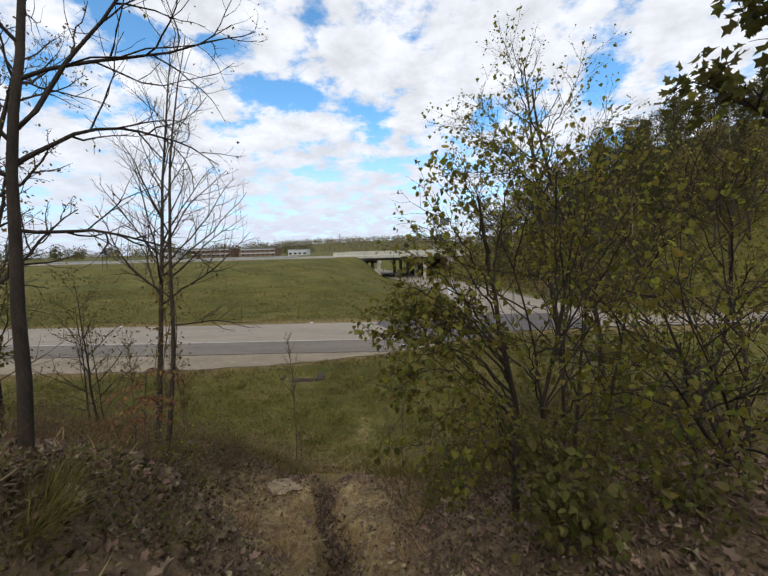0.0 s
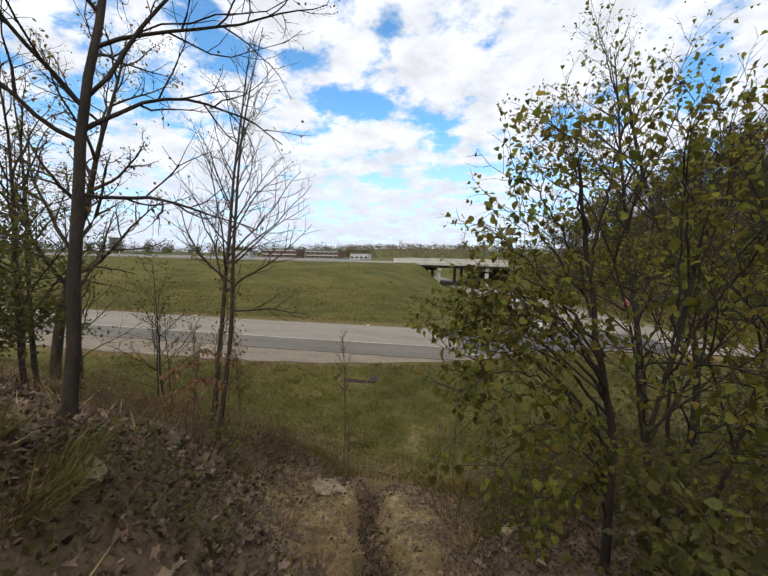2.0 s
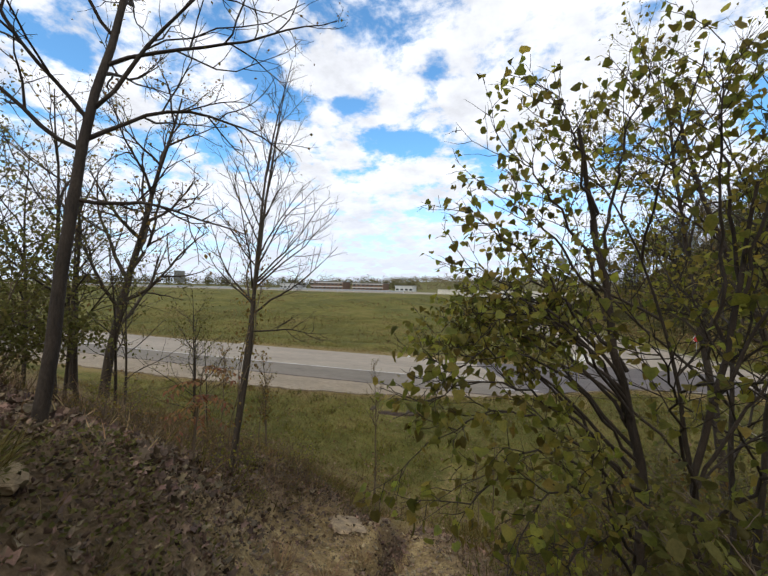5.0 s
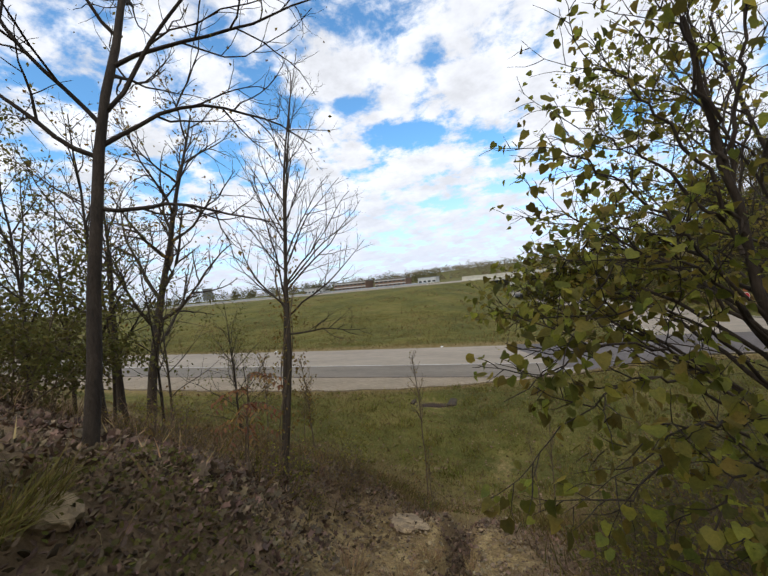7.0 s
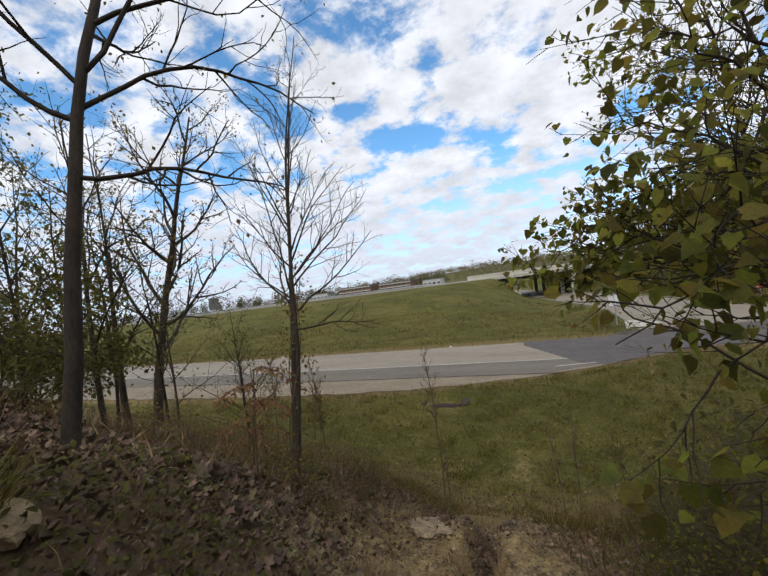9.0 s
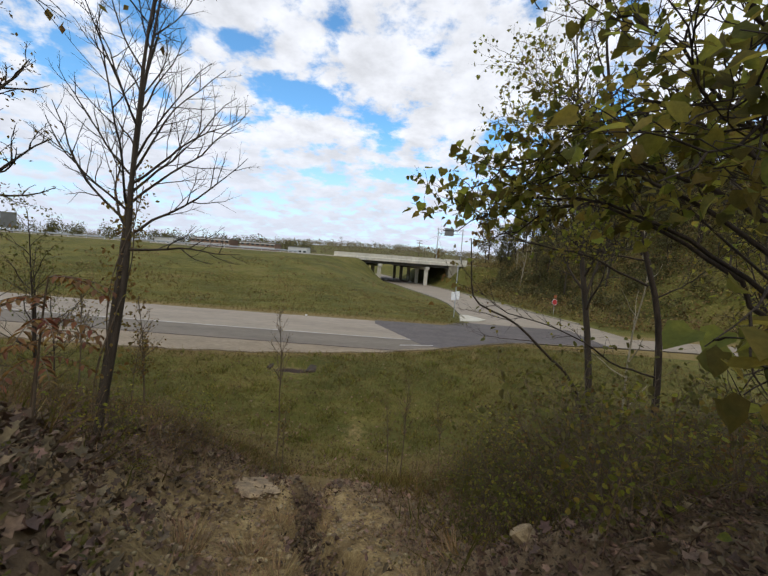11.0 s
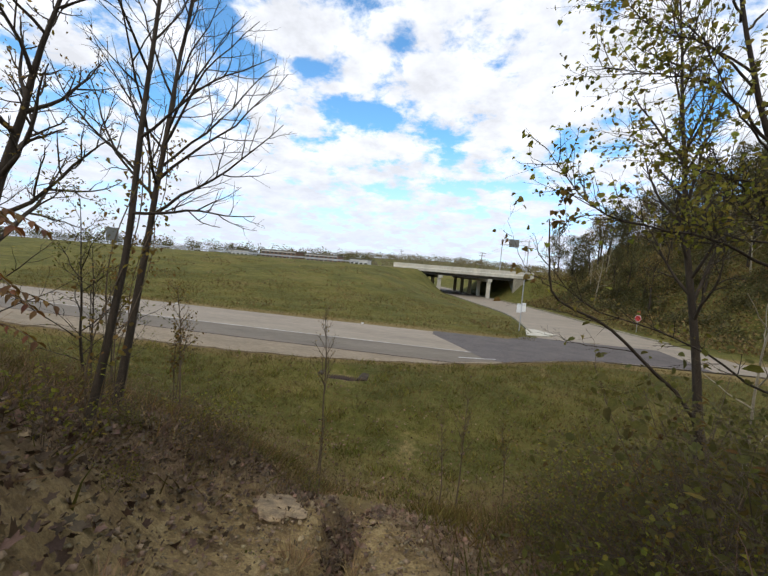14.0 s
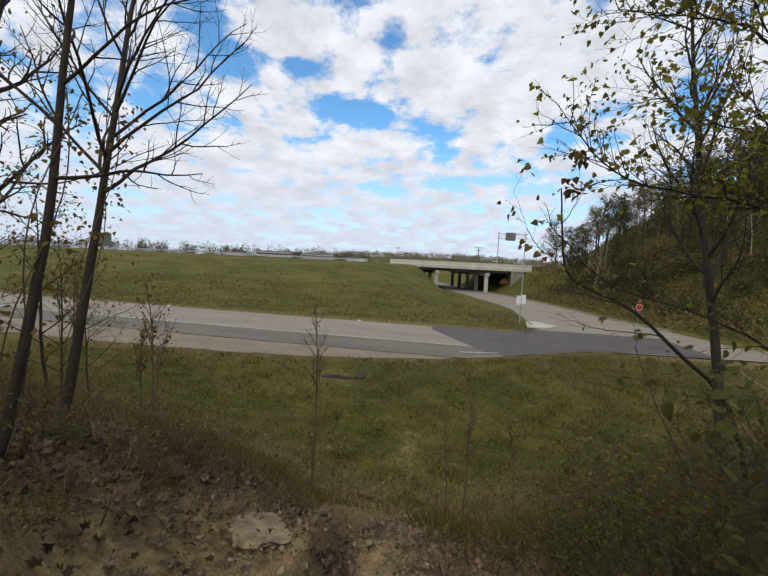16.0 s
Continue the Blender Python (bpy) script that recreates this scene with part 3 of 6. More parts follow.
kerb("kerb", lambda y: float(left_edge(y)) - 0.2, SY[3:14], 1)
kerb("kerb", lambda y: float(right_edge(y)), SY[4:14], 1)
bm = bmesh.new()
vs = [bm.verts.new(p) for p in ((7.2, 40.0, 0.03), (9.2, 40.4, 0.03), (10.4, 42.0, 0.03), (8.9, 44.5, 0.05), (8.0, 44.5, 0.05))]
bm.faces.new(vs)
r = bmesh.ops.extrude_face_region(bm, geom=bm.faces[:])
bmesh.ops.translate(bm, verts=[v for v in r["geom"] if isinstance(v, bmesh.types.BMVert)], vec=(0, 0, 0.07))
bmesh.ops.recalc_face_normals(bm, faces=bm.faces)
tagged(part("pavement", bm, CONCRETE), "pale concrete apron at the tip of the grass bank", "pavement", kind="structure")


# ---- bridge ----
def bridge():
    b = thing("bridge", "pale concrete highway overpass on square piers", "bridge", at=(0, 0, 0))
    x0, x1, y0, y1 = -12.5, 15.0, 90.5, 115.0
    part("deck", boxes((x0, x1, y0, y1, 5.1, 5.5)), CONCRETE_GREY, b)
    for y in (y0, y1 - 0.4):
        bm = bmesh.new()
        rows = []
        for x in (x0 - 1, x1 + 3):
            rows.append([bm.verts.new((x, y + a, z)) for a, z in ((-0.2, 5.05), (-0.2, 5.7), (0.0, 5.85), (0.06, 6.6), (0.3, 6.6), (0.4, 5.7), (0.4, 5.05))])
        n = len(rows[0])
        for i in range(n):
            bm.faces.new((rows[0][i], rows[0][(i + 1) % n], rows[1][(i + 1) % n], rows[1][i]))
        bm.faces.new(rows[0])
        bm.faces.new(rows[1])
        bmesh.ops.recalc_face_normals(bm, faces=bm.faces)
        part("parapet", bm, CONCRETE, b, "pale cast concrete parapet")
    for k in range(9):
        y = y0 + 0.6 + k * 2.9
        part("girder", boxes((x0 + 0.5, x1 - 0.5, y - 0.18, y + 0.18, 4.42, 4.5), (x0 + 0.5, x1 - 0.5, y - 0.04, y + 0.04, 4.5, 5.05), (x0 + 0.5, x1 - 0.5, y - 0.16, y + 0.16, 5.05, 5.1)), STEEL_DARK, b, "dark steel girder")
    for x in (-2.6, 8.6):
        cap = part("pier_cap", boxes((-0.5, 0.5, -0.8, 24.2, 3.75, 4.42), bevel=0.05), CONCRETE, b)
        cap.matrix_basis = pose(x, y0 + 1.0, 0, 0, 0, 18.3)
        for k in range(5):
            y = y0 + 1.0 + k * 5.4
            w = x - 0.33 * k * 5.4
            part("pier", boxes((w - 0.42, w + 0.42, y - 0.42, y + 0.42, -0.3, 3.76), bevel=0.06), CONCRETE, b, "square concrete pier")
    for x, s in ((x0, 1), (x1, -1)):
        part("abutment", boxes((x - 1.2, x + 1.2, y0, y1, 1.0, 5.1), bevel=0.05), CONCRETE_GREY, b, "grey concrete abutment")
    return b


bridge()


def guard_rail(x0, x1, y, z, group):
    g = thing("guard_rail", "galvanised steel guard rail on posts along the highway crest", "guard rail", group, at=(x0, y, z))
    prof = [(0, 0.42), (-0.05, 0.47), (-0.05, 0.52), (0.0, 0.57), (-0.05, 0.62), (-0.05, 0.67), (0, 0.72), (0.01, 0.42)]
    bm = bmesh.new()
    rows = [[bm.verts.new((x, a, h)) for a, h in prof] for x in (0, x1 - x0)]
    n = len(prof)
    for i in range(n):
        bm.faces.new((rows[0][i], rows[0][(i + 1) % n], rows[1][(i + 1) % n], rows[1][i]))
    bmesh.ops.recalc_face_normals(bm, faces=bm.faces)
    part("rail", bm, GALV, g)
    me = None
    for k in range(int((x1 - x0) / 4) + 1):
        if me is None:
            p = part("post", boxes((-0.05, 0.05, 0.0, 0.12, -0.3, 0.7)), GALV, g)
            me = p.data
        else:
            p = link("post", me, None, g)
        p.location = (k * 4.0, 0, 0)
    return g


guard_rail(-118, -62, 82.5, 5.4, "guard rails on the highway")
guard_rail(-60, -20, 82.5, 5.4, "guard rails on the highway")
strip("highway", PAVE_LIGHT, lambda x: 84.0, lambda x: 114.0, [-400, -200, -100, -50, -12.4], "x", 5.5, "pale concrete highway along the top of the bank")
strip("highway", PAVE_LIGHT, lambda x: 91.0, lambda x: 114.4, [-12.4, 14.9, 40], "x", 5.52, "pale concrete highway over the bridge", thick=0.015)


def round_post(name, x, y, z0, z1, r, mat, parent, sides=10, tip=None):
    me = tubes_mesh(name, [([(x, y, z0), (x, y, (z0 + z1) / 2), (x, y, z1)], [r, r * 0.95, tip or r * 0.9], sides)])
    return link(name, me, mat, parent)


# pole with two small boards on the tip of the bank
pole = thing("sign_pole", "tall thin steel pole with two small white boards at the junction", "sign pole", at=(7.0, 42.6, 0.05))
round_post("pole", 0, 0, -0.2, 5.9, 0.055, GALV, pole)
part("sign", boxes((-0.46, -0.04, -0.1, -0.07, 1.85, 2.75), bevel=0.01), SIGN_WHITE, pole, "white board seen edge-lit")
part("sign", boxes((0.03, 0.42, -0.1, -0.07, 1.95, 2.85), bevel=0.01), SIGN_WHITE, pole, "white board")
part("bracket", boxes((-0.45, 0.4, -0.07, -0.05, 2.3, 2.36)), GALV, pole)


def stop_sign(x, y, h):
    z = ground_z(x, y)
    s = thing("stop_sign", "red octagonal stop sign under a small orange plate, on a post", "road sign", at=(x, y, z))
    round_post("post", 0, 0.04, -0.3, h + 0.3, 0.03, GALV, s, 6)
    disc = None
    for name, r, mat, dy in (("rim", 0.40, SIGN_WHITE, 0.0), ("face", 0.36, SIGN_RED, -0.006)):
        bm = bmesh.new()
        bmesh.ops.create_cone(bm, cap_ends=True, segments=8, radius1=r, radius2=r, depth=0.01)
        bmesh.ops.rotate(bm, verts=bm.verts, matrix=Matrix.Rotation(radians(90), 3, "X") @ Matrix.Rotation(radians(22.5), 3, "Z"))
        bmesh.ops.translate(bm, verts=bm.verts, vec=(0, dy, h))
        disc = part(name, bm, mat, s if name == "rim" else disc)
    bm = boxes((-0.22, 0.22, -0.01, 0.0, h + 0.5, h + 0.9))
    part("plate", bm, SIGN_ORANGE, s, "orange plate")
    return s


stop_sign(21.4, 50.5, 1.7).rotation_euler = (0, 0, radians(12))


def sign_gantry():
    g = thing("sign_gantry", "grey steel truss with back of a highway sign behind the bridge", "sign gantry", at=(13.8, 118, ground_z(13.8, 118)))
    up = 6.9 - (ground_z(13.8, 118) - 4.6) - 5.9 + 3.0
    for x in (0.3, 7.8):
        round_post("post", x, 0, -4.0, 7.6 + up, 0.14, GALV, g)
    rods = []
    lo, hi = 5.9 + up, 7.2 + up
    for z in (lo, hi):
        rods.append(([(-0.2, 0, z), (8.4, 0, z)], [0.07, 0.07], 6))
    for k in range(9):
        a, b = -0.1 + k * 0.93, -0.1 + (k + 1) * 0.93
        rods.append(([(a, 0, lo if k % 2 else hi), (b, 0, hi if k % 2 else lo)], [0.04, 0.04], 5))
    link("truss", tubes_mesh("truss", rods), GALV, g)
    part("board", boxes((2.2, 5.0, -0.2, -0.12, lo - 0.6, hi + 0.4), bevel=0.02), BOARD_GREY, g, "plain grey sign back")
    return g


sign_gantry()


def billboard(x, y):
    z = ground_z(x, y)
    b = thing("billboard", "grey-backed billboard on two pale posts beyond the bank", "billboard", at=(x, y, z))
    for px_ in (-1.1, 1.3):
        round_post("post", px_, 0, -0.4, 7.5 - z + 4, 0.22, CONCRETE, b)
    board = part("board", boxes((-2.2, 2.2, -0.25, 0.15, 6.4 - z + 0.6, 12.6 - z), bevel=0.05), BOARD_GREY, b, "dark grey board")
    for h in (7.1, 12.2):
        part("frame_beam", boxes((-2.3, 2.3, 0.15, 0.3, h - z, h + 0.2 - z)), GALV, board)
    b.rotation_euler = (0, 0, radians(48))
    return b


billboard(-143, 141.5)


def utility_pole(x, y, h, group="utility poles"):
    z = ground_z(x, y)
    p = thing("utility_pole", "brown wooden utility pole with two crossarms", "utility pole", group, at=(x, y, z))
    round_post("pole", 0, 0, -0.5, h, 0.2, WOOD_POLE, p, tip=0.13)
    for k, w in ((0.4, 1.6), (1.6, 1.3)):
        arm = part("crossarm", boxes((-w, w, -0.08, 0.08, h - k - 0.1, h - k + 0.1)), WOOD_POLE, p)
        for s in (-0.9, -0.4, 0.4, 0.9):
            part("insulator", boxes((s * w - 0.05, s * w + 0.05, -0.05, 0.05, h - k + 0.1, h - k + 0.3)), GALV, arm)
    return p


utility_pole(-39, 300, 15.0)
utility_pole(14, 185, 11)


def cable(a, b, sag, group="power cables"):
    a, b = Vector(a), Vector(b)
    pts = [a.lerp(b, k / 16) - Vector((0, 0, sag * 4 * (k / 16) * (1 - k / 16))) for k in range(17)]
    return tagged(link("power_cable", tubes_mesh("power_cable", [(pts, [0.025] * 17, 4)]), CABLE), "thin black overhead power cable across the hill", "cable", group)


for dz in (0.0, 0.9):
    cable((15, 185, 14.0 + dz), (46, 72, 33 + dz), 2.0)


# ---- plants ----
def grow(rng, p, d, length, r0, lvl, cfg, out, tips):
    """Adds (level, points, radii) of a branch and of those that leave it. cfg holds one dict for each level."""
    c = cfg[lvl]
    n = max(2, int(c.get("steps", 7)))
    pts, rad = [Vector(p)], [r0]
    d = Vector(d).normalized()
    for i in range(n):
        w = c.get("wander", 0.14)
        d = (d + Vector((rng.gauss(0, w), rng.gauss(0, w), rng.gauss(0, w) + c.get("lift", 0.04)))).normalized()
        pts.append(pts[-1] + d * (length / n))
        rad.append(r0 * (1 - (i + 1) / n * (1 - c.get("taper", 0.25))))
    out.append((lvl, pts, rad))
    last = lvl + 1 >= len(cfg)
    if c.get("leafy"):
        for i in range(1, n + 1):
            tips.append((pts[i], (pts[i] - pts[i - 1]).normalized()))
    if last:
        return
    k = c["kids"]
    kc = cfg[lvl + 1]
    spin = rng.uniform(0, 6.28)
    for j in range(k):
        s = c.get("from", 0.25) + (1 - c.get("from", 0.25)) * (j + rng.random() * 0.8) / k
        i = min(n - 1, int(s * n))
        f = s * n - i
        q = pts[i].lerp(pts[i + 1], min(1, f))
        ax = (pts[i + 1] - pts[i]).normalized()
        side = ax.orthogonal().normalized()
        spin += 2.4 + rng.uniform(-0.5, 0.5)
        side = Matrix.Rotation(spin, 3, ax) @ side
        ang = radians(c.get("angle", 45) + rng.uniform(-10, 10))
        dd = ax * math.cos(ang) + side * math.sin(ang)
        L = length * c.get("ratio", 0.5) * (1.15 - 0.75 * s) * rng.uniform(0.75, 1.2)
        grow(rng, q, dd, L, max(0.0022, min(rad[i] * 0.72, r0 * c.get("thin", 0.5))), lvl + 1, cfg, out, tips)


SIDES = (9, 6, 4, 3, 3)
OVATE = (np.array([(0, 0, 0), (0, 0.5, -0.03), (0, 1, -0.12), (-0.28, 0.15, 0.05), (-0.40, 0.42, 0.08), (-0.22, 0.75, 0.02), (0.28, 0.15, 0.05), (0.40, 0.42, 0.08), (0.22, 0.75, 0.02)]),
         np.array([(0, 1, 3), (3, 1, 4), (4, 1, 5), (5, 1, 2), (0, 6, 1), (6, 7, 1), (7, 8, 1), (8, 2, 1)]))
HEART = (np.array([(0, 0.06, 0), (0, 0.5, -0.04), (0, 1, -0.16), (-0.30, -0.04, 0.04), (-0.50, 0.28, 0.10), (-0.30, 0.68, 0.03), (0.30, -0.04, 0.04), (0.50, 0.28, 0.10), (0.30, 0.68, 0.03)]),
         np.array([(0, 1, 3), (3, 1, 4), (4, 1, 5), (5, 1, 2), (0, 6, 1), (6, 7, 1), (7, 8, 1), (8, 2, 1)]))
LOBED = (np.array([(0, 0, 0), (0, 0.5, -0.03), (0, 1, -0.1), (-0.45, 0.05, 0.06), (-0.25, 0.3, 0.02), (-0.5, 0.6, 0.1), (-0.18, 0.68, 0.0), (0.45, 0.05, 0.06), (0.25, 0.3, 0.02), (0.5, 0.6, 0.1), (0.18, 0.68, 0.0)]),
         np.array([(0, 1, 3), (3, 1, 4), (4, 1, 5), (5, 1, 6), (6, 1, 2), (0, 7, 1), (7, 8, 1), (8, 9, 1), (9, 10, 1), (10, 2, 1)]))
OVAL = (np.array([(0, 0, 0), (0, 1, -0.1), (-0.33, 0.25, 0.06), (-0.30, 0.65, 0.05), (0.33, 0.25, 0.06), (0.30, 0.65, 0.05)]), np.array([(0, 1, 2), (2, 1, 3), (0, 4, 1), (4, 5, 1)]))
SIMPLE = (np.array([(0, 0, 0), (-0.32, 0.45, 0.06), (0, 1, -0.06), (0.32, 0.45, 0.06)]), np.array([(0, 2, 1), (0, 3, 2)]))
DEAD = (np.array([(0, 0, 0), (0, 0.5, -0.10), (0, 1, 0.16), (-0.25, 0.3, 0.16), (-0.19, 0.75, 0.20), (0.26, 0.3, 0.12), (0.17, 0.75, 0.24)]),
        np.array([(0, 1, 3), (3, 1, 4), (4, 1, 2), (0, 5, 1), (5, 6, 1), (6, 2, 1)]))
BLADE = (np.array([(-0.035, 0, 0), (0.035, 0, 0), (0.02, 0.55, 0.06), (0.0, 1, 0.22), (-0.02, 0.55, 0.06)]), np.array([(0, 1, 2), (0, 2, 4), (4, 2, 3)]))


def leaf_cloud(name, shape, at, length_dir, size, rs, flat=0.5):
    """Many leaves as one mesh: at (n,3), length_dir (n,3) and size (n)."""
    T, Fc = shape
    n = len(at)
    y = length_dir / (np.linalg.norm(length_dir, axis=1)[:, None] + 1e-9)
    up = rs.normal(0, 1, (n, 3)) * flat + np.array([0, 0, 1.0])
    x = np.cross(y, up)
    x /= np.linalg.norm(x, axis=1)[:, None] + 1e-9
    z = np.cross(x, y)
    wob = rs.uniform(0.75, 1.15, (n, 1))
    P = (x[:, None] * (T[None, :, :1] * wob[:, None]) + y[:, None] * T[None, :, 1:2] + z[:, None] * (T[None, :, 2:3] * rs.uniform(0.3, 2.2, (n, 1, 1)))) * size[:, None, None] + at[:, None]
    F = (Fc[None] + (np.arange(n) * len(T))[:, None, None]).reshape(-1, 3)
    return mesh_of(name, P.reshape(-1, 3), F.astype(np.int32), smooth=True)


def leaves_on(name, tips, per, size, shape, rs, droop=0.6, spread=0.06, flat=0.6, keep=1.0):
    if not tips:
        return None
    P = np.array([t[0][:] for t in tips])
    D = np.array([t[1][:] for t in tips])
    if keep < 1:
        k = rs.random(len(P)) < keep
        P, D = P[k], D[k]
    P, D = np.repeat(P, per, 0), np.repeat(D, per, 0)
    n = len(P)
    at = P + rs.normal(0, spread, (n, 3))
    d = D * 0.6 + rs.normal(0, 0.6, (n, 3)) + np.array([0, 0, -droop])
    return leaf_cloud(name, shape, at, d, size * rs.uniform(0.55, 1.25, n), rs, flat)


def tree(name, label, category, base, lean, height_, r0, cfg, seed, bark, leaf=None, group="", guided=(), split_limbs=True, trunk_cfg=None, leaf_args=None, branch_mat=None, sink=0.15, sides=SIDES):
    """A tree or shrub: a trunk, its limbs and a crown of leaves. guided: limbs as (height, azimuth, rise, length, droop)."""
    rng, rs = random.Random(seed), np.random.RandomState(seed)
    t = thing(name, label, category, group, at=base)
    out, tips = [], []
    d = Vector((lean[0], lean[1], 1.0))
    if guided:
        c0 = dict(cfg[0])
        c0["kids"] = 0
        trunk = []
        grow(rng, (0, 0, -sink), d, height_, r0, 0, [dict(c0, kids=0), cfg[1]], trunk, [])
        out.append(trunk[0])
        pts, rad = trunk[0][1], trunk[0][2]
        zs = [p.z for p in pts]
        limbs = []
        for h, az, rise, L, sag in guided:
            i = max(0, min(len(pts) - 2, int(np.searchsorted(zs, h)) - 1))
            f = (h - zs[i]) / max(1e-6, zs[i + 1] - zs[i])
            q = pts[i].lerp(pts[i + 1], max(0, min(1, f)))
            a, e = radians(az), radians(rise)
            sub = []
            cc = [cfg[0], dict(cfg[1], lift=sag)] + list(cfg[2:])
            grow(rng, q, (math.cos(a) * math.cos(e), math.sin(a) * math.cos(e), math.sin(e)), L, max(0.006, min(rad[i] * 0.55, 0.0095 * L + 0.005)), 1, cc, sub, tips)
            limbs.append(sub)
        link("trunk", tubes_mesh("trunk", [(p, r, 10) for l, p, r in out]), bark, t)
        for sub in limbs:
            link("limb", tubes_mesh("limb", [(p, r, SIDES[l]) for l, p, r in sub]), branch_mat or bark, t)
    else:
        grow(rng, (0, 0, -sink), d, height_, r0, 0, cfg, out, tips)
        link("trunk", tubes_mesh("trunk", [(p, r, sides[l]) for l, p, r in out if l == 0]), bark, t)
        limbs = []
        for l, p, r in out:
            if l == 1:
                limbs.append([])
            if l > 0:
                limbs[-1].append((p, r, sides[l]))
        for rods in (limbs if split_limbs else [sum(limbs, [])]):
            if rods:
                nm = "limb" if split_limbs else "branchwork"
                link(nm, tubes_mesh(nm, rods), branch_mat or bark, t)
    if leaf:
        me = leaves_on("foliage", tips, rs=rs, **leaf_args)
        if me:
            link("foliage", me, leaf, t)
    return t


def on_ground(x, y, dz=0.0):
    return (x, y, ground_z(x, y) + dz)


# tall dark tree on the bank, with long reaching limbs and few leaves
CFG_A = [dict(steps=14, wander=0.035, lift=0.03, taper=0.22, kids=0),
         dict(steps=11, wander=0.13, lift=0.03, taper=0.25, kids=9, angle=48, ratio=0.5, thin=0.5, **{"from": 0.2}),
         dict(steps=7, wander=0.16, lift=0.05, taper=0.3, kids=5, angle=45, ratio=0.5, thin=0.5, leafy=True),
         dict(steps=4, wander=0.2, lift=0.06, taper=0.4, leafy=True)]
tree("tree", "tall dark-barked tree with long bare limbs and few small leaves", "tree", on_ground(-2.98, 2.76, 0.15), (-0.08, 0.22), 8.2, 0.052, CFG_A, 11, BARK_DARK, LEAF_DULL,
     guided=[(1.65, 45, 6, 1.5, -0.06), (2.1, 225, 25, 1.9, 0.02), (2.2, 40, 42, 2.2, -0.10), (2.4, 215, 50, 2.0, 0.01), (2.5, 48, 42, 3.0, 0.02),
             (3.0, 38, 45, 2.6, -0.01), (3.35, 230, 40, 1.7, 0.04), (3.8, 120, 40, 1.8, 0.03), (4.2, 30, 50, 2.2, 0.05), (4.5, 250, 45, 1.8, 0.05), (5.2, 80, 55, 1.8, 0.05), (5.8, 200, 55, 1.5, 0.06), (6.6, 20, 60, 1.4, 0.06), (2.9, 130, 35, 1.6, 0.05)],
     leaf_args=dict(per=1, size=0.045, shape=SIMPLE, keep=0.16))
# the two slim bare trees standing together
CFG_B = [dict(steps=16, wander=0.022, lift=0.02, taper=0.12, kids=0),
         dict(steps=9, wander=0.09, lift=0.03, taper=0.2, kids=8, angle=42, ratio=0.42, thin=0.42, **{"from": 0.2}),
         dict(steps=6, wander=0.1, lift=0.06, taper=0.3, kids=4, angle=35, ratio=0.5, thin=0.5),
         dict(steps=4, wander=0.12, lift=0.05, taper=0.4)]


def fan(rng, lo, hi, n, length, rise, turn=2.4, start=0.0):
    out, a = [], start
    for k in range(n):
        s = k / (n - 1)
        a += math.degrees(turn) + rng.uniform(-25, 25)
        out.append((lo + (hi - lo) * s, a % 360, rise + 14 * s + rng.uniform(-8, 8), length * (1.05 - 0.75 * s) * rng.uniform(0.75, 1.2), 0.05))
    return out


rngB = random.Random(5)
tree("tree", "slim bare tree with fine upswept branches beside its twin", "tree", on_ground(-5.43, 8.0), (-0.01, 0.175), 9.9, 0.068, CFG_B, 21, BARK_GREY, None, "pair of slim bare trees",
     guided=fan(rngB, 3.3, 9.2, 20, 2.6, 40) + [(3.1, 20, 30, 2.7, 0.03), (3.7, 10, 40, 2.9, 0.04), (3.4, 185, 38, 2.4, 0.04), (4.3, 0, 44, 2.6, 0.04)])
tree("tree", "thin bare sapling tree close beside a thicker one", "tree", on_ground(-4.3, 6.5), (0.05, 0.19), 8.4, 0.05, CFG_B, 22, BARK_GREY, None, "pair of slim bare trees",
     guided=fan(rngB, 3.0, 7.8, 13, 1.9, 40, start=60) + [(2.5, 12, 8, 1.6, 0.05)])
# ivy-like leaves that climb the pair
rs = np.random.RandomState(3)
for (bx, by), lo, hi, n in (((-5.43, 8.0), 2.0, 4.6, 260), ((-4.3, 6.5), 0.7, 3.4, 170)):
    h = rs.uniform(lo, hi, n)
    base = np.array(on_ground(bx, by))
    at = base + np.stack([0.02 * h + rs.normal(0, 0.17, n), 0.18 * h + rs.normal(0, 0.17, n), h], -1)
    v = thing("climbing_vine", "thin climbing vine with small dull leaves on a trunk", "vine", "vines on the trunks")
    strands = [([tuple(base + np.array([0.02 * z + 0.10 * math.cos(z * 2 + a), 0.18 * z + 0.10 * math.sin(z * 2 + a), z])) for z in np.linspace(0, hi, 14)], [0.008] * 14, 4) for a in (0, 2.2)]
    link("stem", tubes_mesh("stem", strands), TWIG, v)
    link("leaves", leaf_cloud("leaves", OVATE, at, rs.normal(0, 1, (n, 3)) + [0, 0, -0.8], rs.uniform(0.035, 0.08, n), rs), LEAF_DULL, v)

